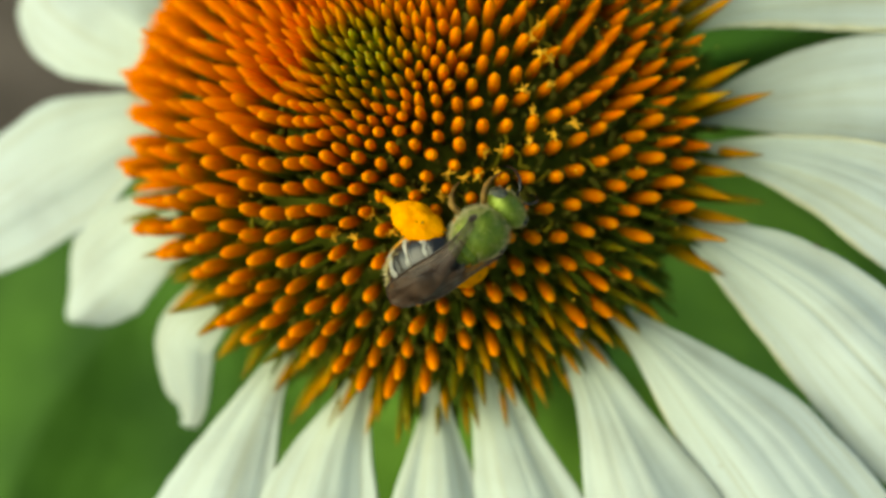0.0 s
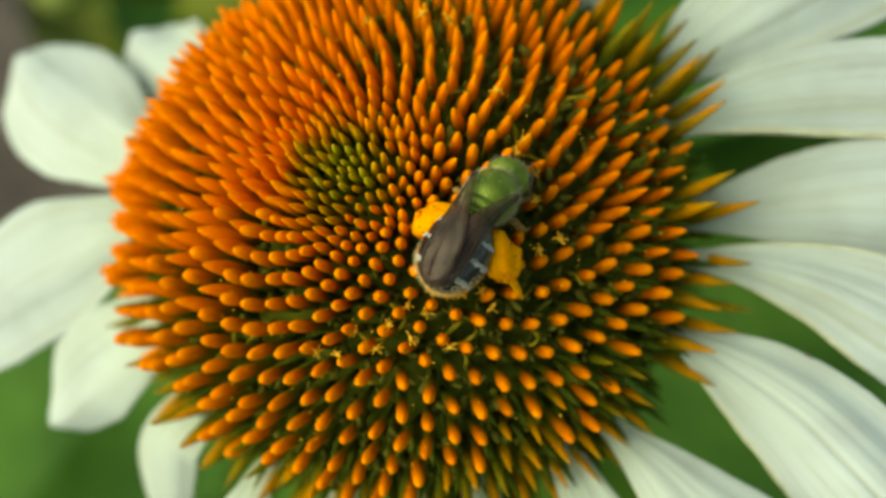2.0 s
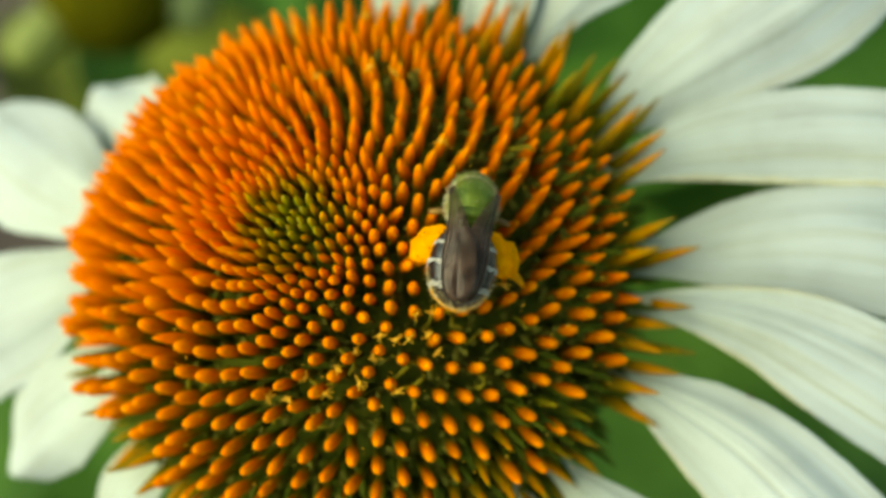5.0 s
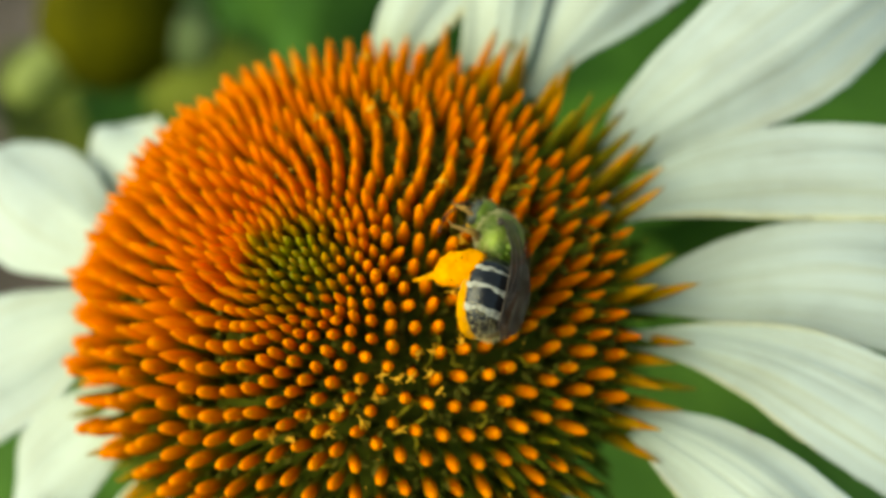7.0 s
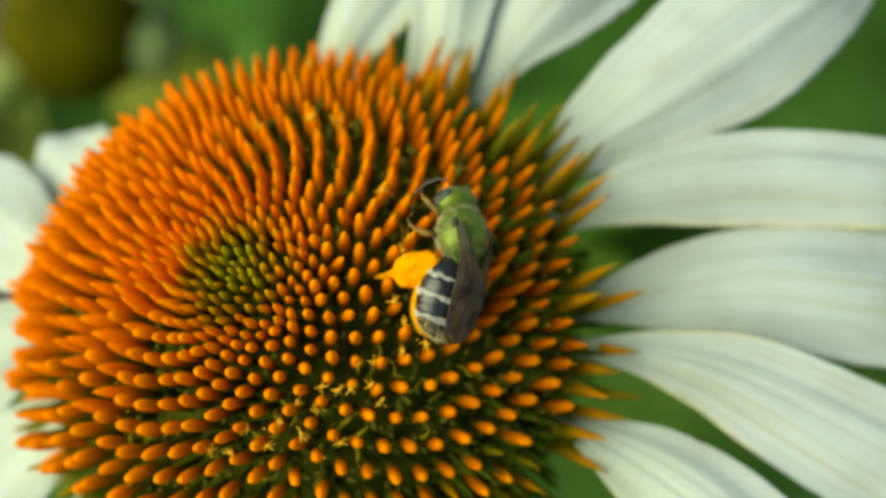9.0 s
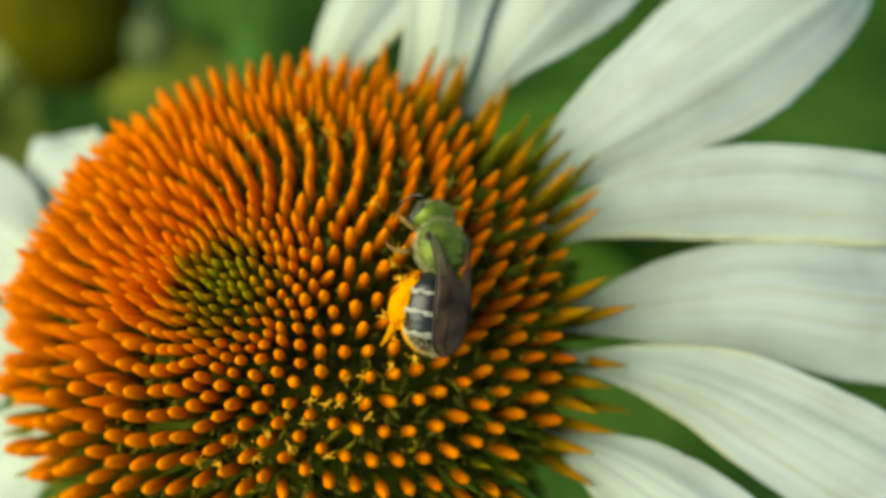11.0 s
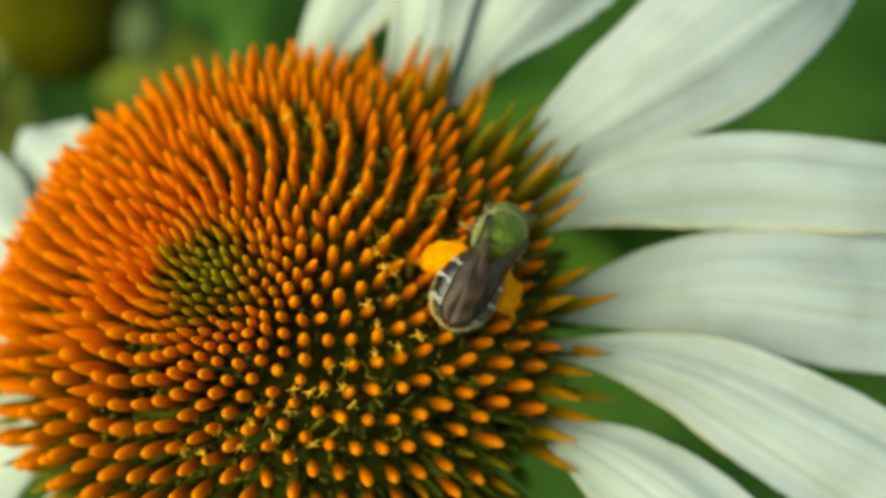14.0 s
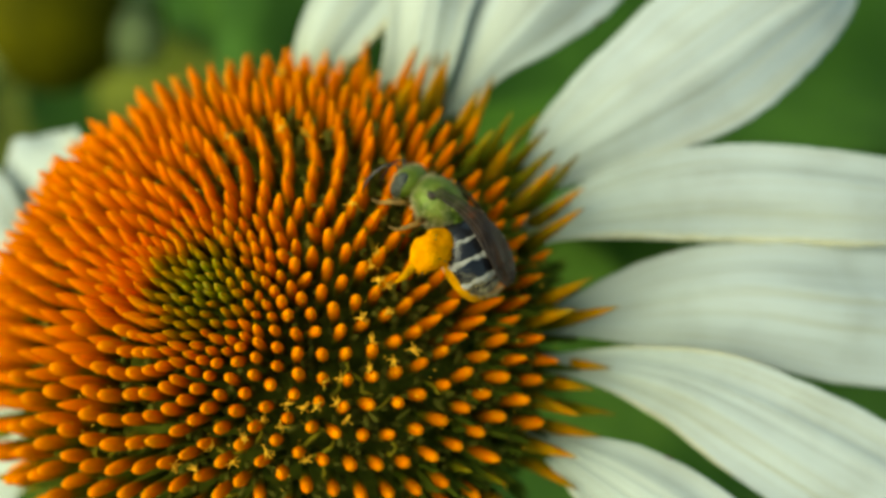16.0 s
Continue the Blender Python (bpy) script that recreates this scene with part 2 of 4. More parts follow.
def lathe(profile, seg, bm=None, m=None):
    """A round body from (radius, height) pairs, with UV y along its length."""
    bm = bm or bmesh.new()
    uv = bm.loops.layers.uv.verify()
    m = m or Matrix()
    rings, zs = [], [z for _, z in profile]
    for r, z in profile:
        if r < 1e-9:
            rings.append([bm.verts.new(m @ Vector((0, 0, z)))])
        else:
            rings.append([bm.verts.new(m @ Vector((r * math.cos(2 * math.pi * k / seg), r * math.sin(2 * math.pi * k / seg), z))) for k in range(seg)])
    lo, hi = min(zs), max(zs)
    for i in range(len(rings) - 1):
        a, b = rings[i], rings[i + 1]
        va, vb = (zs[i] - lo) / (hi - lo), (zs[i + 1] - lo) / (hi - lo)
        for k in range(seg):
            q = (k + 1) % seg
            if len(a) == 1 and len(b) == 1:
                continue
            if len(b) == 1:
                vs, ws = [a[k], a[q], b[0]], [va, va, vb]
            elif len(a) == 1:
                vs, ws = [a[0], b[q], b[k]], [va, vb, vb]
            else:
                vs, ws = [a[k], a[q], b[q], b[k]], [va, va, vb, vb]
            f = bm.faces.new(vs)
            for loop, w in zip(f.loops, ws):
                loop[uv].uv = (k / seg, w)
    return bm


def blob(bm, centre, size, turn=None, seg=16, rings=10):
    """An ellipsoid with half-axes size."""
    m = Matrix.Translation(centre) @ (turn or Matrix()) @ Matrix.Diagonal((*size, 1))
    prof = [(math.sin(math.pi * k / rings), -math.cos(math.pi * k / rings)) for k in range(rings + 1)]
    prof[0], prof[-1] = (0, -1), (0, 1)
    return lathe(prof, seg, bm, m)


def tube(bm, points, radii, seg=8):
    """A bent round rod through the points, closed at both ends."""
    pts = [Vector(p) for p in points]
    rings = []
    side = None
    for i, p in enumerate(pts):
        d = (pts[min(i + 1, len(pts) - 1)] - pts[max(i - 1, 0)]).normalized()
        if side is None:
            side = d.orthogonal().normalized()
        side = (side - d * side.dot(d)).normalized()
        up = d.cross(side)
        rings.append([bm.verts.new(p + radii[i] * (math.cos(2 * math.pi * k / seg) * side + math.sin(2 * math.pi * k / seg) * up)) for k in range(seg)])
    for a, b in zip(rings, rings[1:]):
        for k in range(seg):
            bm.faces.new((a[k], a[(k + 1) % seg], b[(k + 1) % seg], b[k]))
    bm.faces.new(rings[0][::-1])
    bm.faces.new(rings[-1])
    return bm


# ---- the ground ----
def make_ground():
    bm = bmesh.new()
    n, half = 90, 60.0
    grid = []
    for i in range(n + 1):
        row = []
        for j in range(n + 1):
            a, b = 2 * i / n - 1, 2 * j / n - 1
            x, y = half * a * abs(a) ** 2.2, half * b * abs(b) ** 2.2
            z = 0.02 * noise.noise(Vector((x * 3, y * 3, 0))) if abs(x) < 3 and abs(y) < 3 else 0
            row.append(bm.verts.new((x, y, z)))
        grid.append(row)
    for i in range(n):
        for j in range(n):
            bm.faces.new((grid[i][j], grid[i + 1][j], grid[i + 1][j + 1], grid[i][j + 1]))
    g = part("ground", bm, M_SOIL, None)
    tagged(g, "grey-brown garden soil under the flowers", "ground", kind="structure")


make_ground()


# ---- the coneflower ----
flower = new("coneflower")
flower.matrix_world = HEAD
tagged(flower, "white coneflower in full bloom with a domed orange spiny cone", "flower")


def core():
    prof = []
    for k in range(25):
        th = radians(112) * (1 - k / 24)
        prof.append((0.80 * R * math.sin(th), 0.80 * H * math.cos(th) - 0.0004))
    prof[-1] = (0, prof[-1][1])
    bm = lathe(prof, 64)
    for v in bm.verts:
        v.co += v.co.normalized() * 0.0005 * noise.noise(v.co * 900)
    return part("cone_core", bm, M_CORE, flower, "dark green receptacle between the bracts")


core()

BRACT = [(0.0, 0.0), (0.50, 0.0), (0.70, 0.2), (0.92, 0.40), (1.03, 0.55), (1.0, 0.66), (0.87, 0.77), (0.65, 0.87), (0.42, 0.94), (0.17, 0.985), (0.0, 1.0)]
ROUND = [(0.0, 0.0), (0.50, 0.0), (0.64, 0.25), (0.82, 0.5), (0.97, 0.70), (1.0, 0.80), (0.90, 0.90), (0.62, 0.965), (0.26, 0.995), (0.0, 1.0)]
SPINE = [(0.0, 0.0), (0.55, 0.0), (0.80, 0.20), (1.0, 0.42), (0.98, 0.56), (0.78, 0.72), (0.48, 0.86), (0.18, 0.96), (0.0, 1.0)]


def bract_mesh(name, profile, width, length, mat, seg=8):
    bm = lathe([(r * width, z * length) for r, z in profile], seg)
    me = bpy.data.meshes.new(name)
    bm.to_mesh(me)
    bm.free()
    me.materials.append(mat)
    for p in me.polygons:
        p.use_smooth = True
    return me


SPIRAL_N = (0, 10, 30, 60, 100, 140, 200, 300, 400, 500, 560, 640, 720, 1000)
SPIRAL_DEG = (0.8, 3.4, 6.3, 9.4, 12.3, 15.4, 21.2, 31.7, 42.3, 52.3, 57.8, 65.5, 75, 112)


def lattice(n):
    """Spiral place of bract n: polar angle from the apex and azimuth."""
    return radians(float(np.interp(n, SPIRAL_N, SPIRAL_DEG))), 2.81 - n * GOLD


COUNT = 0
while lattice(COUNT)[0] < radians(84):
    COUNT += 1


def bract_pose(n, rng):
    th, az = lattice(n)
    tip = Vector((R * math.sin(th) * math.cos(az), R * math.sin(th) * math.sin(az), H * math.cos(th)))
    tip += Vector((-0.056 * R, -0.022 * R, 0))
    nrm = Vector((tip.x / R ** 2, tip.y / R ** 2, tip.z / H ** 2)).normalized()
    out = Vector((math.cos(az), math.sin(az), 0))
    # the outermost bracts stand flat out
    far = min(1, max(0, (th - radians(54)) / radians(24)))
    way = (nrm + 0.12 * out * math.sin(th) + Vector((0, 0, 0.16 * math.sin(th)))).normalized()
    # all lean a little to the back of the head, on the sunny flank also outwards
    way = (way + (1 - far) * Vector((-0.05 - 0.24 * max(0, -math.cos(az)), 0.13 - 0.05 * math.sin(az), 0)) * min(1, th / radians(25))).normalized()
    # towards the light-turned rim they stand up steeply
    way = (way + Vector((0, 0, 0.42 * far * max(0, math.cos(az - radians(34))) ** 2))).normalized()
    way = (way + 0.075 * Vector((rng.gauss(0, 1), rng.gauss(0, 1), rng.gauss(0, 1)))).normalized()
    grow = min(1.0, 0.25 + 0.75 * (th / radians(19)))
    length = (0.0046 + 0.0042 * far) * (0.45 + 0.55 * grow)
    width = 0.000356 * (0.36 + 0.64 * grow) * rng.uniform(0.92, 1.08) * (1 + 0.10 * far) * (1 + (0.30 * max(0, math.cos(az - radians(178))) - 0.06 * max(0, math.cos(az - radians(75)))) * min(1, max(0, th - radians(9)) / radians(18)))
    turn = way.to_track_quat("Z", "Y").to_matrix().to_4x4() @ Matrix.Rotation(rng.uniform(0, 6.28), 4, "Z")
    base = tip + way * (0.0003 + far * (0.0002 + 0.0005 * (1 + math.cos(az)))) + nrm * rng.uniform(-0.0003, 0.0003) - way * length
    return th, az, Matrix.Translation(base) @ turn @ Matrix.Diagonal((width / 0.00037, width / 0.00037, length / 0.0045, 1))


def make_bracts():
    rng = random.Random(7)
    ripe = bract_mesh("bract", BRACT, 0.00037, 0.0045, M_RIPE)
    young = bract_mesh("young_bract", BRACT, 0.00037, 0.0045, M_YOUNG)
    turning = bract_mesh("turning_bract", BRACT, 0.00037, 0.0045, M_TURNING)
    green = bract_mesh("green_bract", BRACT, 0.00040, 0.0045, M_GREEN)
    short = bract_mesh("short_bract", ROUND, 0.00037, 0.0045, M_SHORT_SHADED)
    full = bract_mesh("full_bract", BRACT, 0.00037, 0.0045, M_FULL)
    rest = [bmesh.new() for _ in range(6)]
    placed = 0
    for n in range(COUNT):
        th, az, m = bract_pose(n, rng)
        # orange further down here; the other side's short-tipped ramp has shade painted in
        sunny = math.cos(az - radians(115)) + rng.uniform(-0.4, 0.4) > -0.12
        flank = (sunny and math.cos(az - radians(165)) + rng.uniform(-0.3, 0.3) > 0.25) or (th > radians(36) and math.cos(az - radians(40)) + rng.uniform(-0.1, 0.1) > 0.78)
        # where the cone turns from the light the rim is long-spined and open
        spined = math.cos(az - radians(28)) > 0.62
        edge = th > radians(66 if spined else 76 if sunny else 60) + radians(7) * rng.uniform(-1, 1)
        # on the sunny rim fewer, broader and uneven ones
        ragged = math.cos(az - radians(190)) > 0.35 and th > radians(62)
        if (spined and th > radians(64) and rng.random() < (0.14 if az % (2 * math.pi) > radians(22) and az % (2 * math.pi) < radians(90) else 0.34)) or (ragged and th > radians(66) and rng.random() < 0.34):
            continue
        if ragged:
            m = m @ Matrix.Diagonal((1.16, 1.16, rng.uniform(0.86, 1.08), 1))
        if spined and edge:
            m = m @ Matrix.Diagonal((1.38, 1.38, 1.0 + 0.38 * max(0, math.cos(az - radians(32))) ** 2, 1))
        if placed < 300 and not edge:
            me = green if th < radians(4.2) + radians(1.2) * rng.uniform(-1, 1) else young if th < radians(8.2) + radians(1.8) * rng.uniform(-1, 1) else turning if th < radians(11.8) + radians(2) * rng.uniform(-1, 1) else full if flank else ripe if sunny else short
            ob = new("bract", me)
            ob.parent = flower
            ob.matrix_local = m
            placed += 1
        else:
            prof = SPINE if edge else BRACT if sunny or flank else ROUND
            # the rim is mostly orange towards the back of the head, olive elsewhere
            orange_bias = math.cos(az - radians(108)) + rng.uniform(-0.35, 0.35) - ((0.45 if th < radians(75) else 0.85) if spined else 0)
            lathe([(r * (0.00036 if edge else 0.00038), z * 0.0045) for r, z in prof], 7, rest[(5 if flank else 0 if sunny else 3) if not edge else 2 if orange_bias > 0.12 and rng.random() < 0.8 else 1 if rng.random() < 0.55 else 4], m)
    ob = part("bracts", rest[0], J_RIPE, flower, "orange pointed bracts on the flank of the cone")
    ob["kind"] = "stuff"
    ob = part("bracts", rest[3], J_SHORT_SHADED, flower, "short orange tips on dark green bracts, shade painted into their colour")
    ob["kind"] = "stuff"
    ob = part("bracts", rest[5], J_FULL, flower, "bracts orange far down, with gap shade painted at their base")
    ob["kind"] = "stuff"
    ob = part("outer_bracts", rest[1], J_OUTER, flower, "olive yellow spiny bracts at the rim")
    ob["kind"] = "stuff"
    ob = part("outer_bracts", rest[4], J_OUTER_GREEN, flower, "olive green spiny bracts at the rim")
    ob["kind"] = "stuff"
    ob = part("outer_bracts", rest[2], J_OUTER_ORANGE, flower, "orange spiny bracts at the rim")
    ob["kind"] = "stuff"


def on_cone(deg, az, level):
    """A place on the cone and its outward normal; level: part of the tip radius."""
    th, az = radians(deg), radians(az)
    p = Vector((R * math.sin(th) * math.cos(az), R * math.sin(th) * math.sin(az), H * math.cos(th)))
    n = Vector((p.x / R ** 2, p.y / R ** 2, p.z / H ** 2)).normalized()
    return p * level, n


def make_debris():
    """Dull withered bits and small dark buds between the bracts."""
    rng = random.Random(21)
    bm = bmesh.new()
    for k in range(2600):
        deg, az = math.degrees(math.acos(rng.uniform(0.2, 0.985))), rng.uniform(0, 360)
        p, n = on_cone(deg, az, rng.uniform(0.80, 0.90))
        turn = (n + Vector((rng.gauss(0, 0.5), rng.gauss(0, 0.5), rng.gauss(0, 0.5)))).to_track_quat("Z", "Y").to_matrix().to_4x4()
        blob(bm, p, (rng.uniform(0.00012, 0.00030), rng.uniform(0.00012, 0.0003), rng.uniform(0.0002, 0.0008)), turn, 6, 4)
    dust = bmesh.new()
    for k in range(420):
        deg, az = math.degrees(math.acos(rng.uniform(0.35, 0.98))), rng.uniform(0, 360)
        p, n = on_cone(deg, az, rng.uniform(0.93, 1.03))
        size = rng.uniform(0.00003, 0.00008)
        blob(dust, p, (size, size * rng.uniform(0.6, 1.2), size), None, 6, 4)
    ob = part("pollen_dust", dust, M_STAMEN, flower, "scattered yellow pollen grains")
    ob["kind"] = "stuff"
    chaff = bmesh.new()
    for k in range(1400):
        deg, az = rng.uniform(52, 92), rng.uniform(0, 360)
        p, n = on_cone(deg, az, rng.uniform(0.78, 0.88))
        way = (n + 0.5 * Vector((n.x, n.y, 0)) + Vector((rng.gauss(0, 0.2), rng.gauss(0, 0.2), rng.gauss(0, 0.2)))).normalized()
        m = Matrix.Translation(p) @ way.to_track_quat("Z", "Y").to_matrix().to_4x4()
        length, wide = rng.uniform(0.0012, 0.0026) * (1.25 if deg > 74 else 1), rng.uniform(0.00018, 0.0003)
        lathe([(0.7 * wide, 0), (wide, 0.4 * length), (0.5 * wide, 0.75 * length), (0, length)], 5, chaff, m)
    ob = part("chaff", chaff, M_CHAFF, flower, "green pointed scales deep between the bracts")
    ob["kind"] = "stuff"
    ob = part("debris", bm, M_DEBRIS, flower, "dark olive and grey withered bits between the bracts")
    ob["kind"] = "stuff"


def make_anthers():
    """Small yellow pollen stars stuck to bracts."""
    rng = random.Random(8)
    places = ((26, 43), (29, 35), (31, 75), (31, 84), (23, -53), (26, -59), (26, -73), (29, -67), (27, -86), (30, -79), (31, -91), (32, -99), (26, -44), (38, 167), (36, 144), (32, -116), (53, 94), (26, 9), (24, -7), (27, -13), (26, -31), (28, -2), (27, 21), (28, 8), (25, 15), (34, -11), (32, -16), (24, -36), (25, -48), (28, -38), (30, 103), (24, -65), (29, -22), (33, -57), (31, -40))
    for deg, az in places:
        p, n = on_cone(deg, az, rng.uniform(0.965, 1.0))
        a = n.orthogonal().normalized()
        b = n.cross(a)
        # a short stub with arms drawn out of its sides
        turn = Matrix((a, b, n)).transposed().to_4x4()
        bm = blob(bmesh.new(), p, (0.00013, 0.00013, 0.00022), turn, 7, 4)
        bm.faces.ensure_lookup_table()
        arms = [f for f in bm.faces if len(f.verts) == 4 and abs((f.calc_center_median() - p).normalized().dot(n)) < 0.8]
        for f in rng.sample(arms, 7):
            way = (f.calc_center_median() - p).normalized()
            for k in range(3):
                made = bmesh.ops.extrude_discrete_faces(bm, faces=[f])
                f = made["faces"][0]
                c = f.calc_center_median()
                way = (way + 0.35 * Vector((rng.gauss(0, 1), rng.gauss(0, 1), rng.gauss(0, 1))) + 0.15 * n).normalized()
                step = rng.uniform(0.00009, 0.00016)
                for v in f.verts:
                    v.co = c + (v.co - c) * (0.86 if k else 0.7) + way * step
        part("anther", bm, M_STAMEN, flower, "tiny yellow pollen star")


def make_withered():
    """Curled olive remains of spent disc flowers."""
    rng = random.Random(15)
    spots = [(35, -33), (34, -28), (34, -47), (25, -24), (32, -47), (35, -54), (44, -39), (32, -59), (31, 14), (28, 35)]
    spots += [(rng.uniform(24, 44), rng.uniform(-125, 35)) for _ in range(8)]
    for deg, az in spots:
        p, n = on_cone(deg, az, 0.90)
        side = n.orthogonal().normalized()
        side = Matrix.Rotation(rng.uniform(0, 6.3), 3, n) @ side
        q = n.cross(side)
        pts, way, at = [p - n * 0.001], n.copy(), p.copy()
        for k in range(rng.randint(6, 10)):
            way = (way + 0.5 * side + 0.25 * q * rng.uniform(-1, 1) - 0.12 * n * k + 0.5 * Vector((rng.gauss(0, 1), rng.gauss(0, 1), rng.gauss(0, 1)))).normalized()
            at = at + way * 0.00032
            pts.append(at.copy())
        radii = [0.00007] + [rng.uniform(0.00006, 0.00016) for _ in pts[2:]] + [0.00004]
        part("withered_floret", tube(bmesh.new(), pts, radii, 6), M_WITHERED, flower)


def petal(knots, reach, slope0=-10, slope1=25, power=1.0, twist=0, start=0.12, tip=0.26, teeth=0.05, pleats=1.0, lift=0.0, label=""):
    """One petal. knots: radius, azimuth and width along it; reach: radius of its tip; slopes in degrees at base and tip; tip: how much of it the round end takes; lift: how far its left edge is raised over its right."""
    rng = random.Random(round(1000 * knots[0][1] + 100 * reach))
    bm = bmesh.new()
    uv = bm.loops.layers.uv.verify()
    nu, nv = 44, 40
    seed, phase = rng.uniform(0, 50), rng.uniform(-0.7, 0.7)
    folds = [(rng.uniform(-0.55, -0.25), rng.uniform(0.5, 1)), (rng.uniform(-0.1, 0.15), rng.uniform(0.3, 1)), (rng.uniform(0.3, 0.55), rng.uniform(0.5, 1))]

    def slope(t):
        return radians(slope0 + (slope1 - slope0) * t ** power)
    # arc length that brings the tip to its radius
    arc = (reach - 0.60) * R / (sum(math.cos(slope((j + 0.5) / nv)) for j in range(nv)) / nv)
    r, z, radii, heights = 0.60 * R, (start + rng.uniform(-0.02, 0.02)) * R, [], []
    for j in range(nv + 1):
        radii.append(r / R)
        heights.append(z)
        r, z = r + math.cos(slope(j / nv)) * arc / nv, z - math.sin(slope(j / nv)) * arc / nv
    rs, azs, ws = zip(*knots)
    soft = np.array([1, 2, 3, 2, 1]) / 9
    az_of = np.convolve(np.pad(np.interp(radii, rs, azs), 2, mode="edge"), soft, "valid")
    # narrow foot under the cone
    w_of = np.convolve(np.pad(np.interp(radii, (0.6, *rs), (0.035, *ws)), 2, mode="edge"), soft, "valid")
    mids = [Vector((q * R * math.cos(radians(a)), q * R * math.sin(radians(a)), h)) for q, a, h in zip(radii, az_of, heights)]
    rows = []
    for j, pos in enumerate(mids):
        t = j / nv
        d = (mids[min(j + 1, nv)] - mids[max(j - 1, 0)]).normalized()
        wide = Vector((-d.y, d.x, 0)).normalized()
        nrm = d.cross(wide) * -1
        nrm = nrm if nrm.z > 0 else -nrm
        tw = radians(twist) * t
        wide, nrm = wide * math.cos(tw) + nrm * math.sin(tw), nrm * math.cos(tw) - wide * math.sin(tw)
        full = 1.07 * w_of[j] * R
        w = 0.5 * full * max(0, 1 - max(0, (t - 1 + tip) / tip) ** 2.2) ** 0.5
        row = []
        for i in range(nu + 1):
            s = 2 * i / nu - 1
            q = s + 0.12 * noise.noise(Vector((seed, t * 2, 1)))
            pleat = pleats * full * ((0.018 + 0.014 * noise.noise(Vector((seed, 7, t)))) * math.cos(q * 5.2 + phase) - 0.011 * math.cos(q * 9.4 + 2 * phase)) * (1 - 0.35 * t)
            pleat -= pleats * 0.013 * full * sum(a * math.exp(-((s - c - 0.05 * math.sin(3 * t + seed)) / 0.07) ** 2) for c, a in folds)
            cup = -0.13 * full * s * s + lift * full * s
            wav = 0.035 * R * min(1, full / (0.3 * R)) * noise.noise(Vector((seed, t * 2.6, s * 1.1)))
            rim = 1 + 0.04 * noise.noise(Vector((seed, t * 7, 5 * (s > 0)))) + 0.025 * noise.noise(Vector((seed, t * 30, 5 * (s > 0))))
            row.append(pos + wide * (s * w * rim) + nrm * (pleat + cup + wav) - d * (teeth * R * max(0, (t - 0.9) / 0.1) * math.cos(s * 9.5)))
        rows.append(row)
    vs = [[bm.verts.new(p) for p in row] for row in rows]
    for j in range(nv):
        for i in range(nu):
            f = bm.faces.new((vs[j][i], vs[j][i + 1], vs[j + 1][i + 1], vs[j + 1][i]))
            for loop, (a, b) in zip(f.loops, ((i, j), (i + 1, j), (i + 1, j + 1), (i, j + 1))):
                loop[uv].uv = (a / nu + knots[0][1], (radii[b] - 0.6) / 1.8)
    ob = part("petal", bm, M_PETAL, flower, label)
    sol = ob.modifiers.new("thickness", "SOLIDIFY")
    sol.thickness, sol.offset = 0.00030, 0
    return rows


def rolled_edge(rows, side, a, b, wide, mat):
    """A thickened, rolled rim along one edge of a petal."""
    pts = [r[side] + Vector((0, 0, 0.0001)) for r in rows[a:b]]
    radii = [wide * R * min(1, 0.2 + k / 6, 0.2 + (len(pts) - 1 - k) / 6) * (1 + 0.25 * noise.noise(Vector((k * 0.4, a, side)))) for k in range(len(pts))]
    part("rolled_edge", tube(bmesh.new(), pts, radii, 7), mat, flower, "creamy yellow rolled edge of a petal")


def blemish(rows, side, j, size=1.0):
    """A small brown bite at the rim of a petal."""
    d = (rows[j + 1][side] - rows[j][side]).normalized().to_track_quat("X", "Z").to_matrix().to_4x4()
    part("blemish", blob(bmesh.new(), rows[j][side], (0.00042 * size, 0.00016 * size, 0.00018), d, 8, 6), M_BLEMISH, flower, "small brown bite mark")


M_EDGE = plain("petal_edge_cream", (0.52, 0.50, 0.32), (0.64, 0.63, 0.46), 600, 0.6)
M_BLEMISH = plain("blemish_brown", (0.05, 0.03, 0.02), (0.12, 0.08, 0.05), 1500, 0.8)


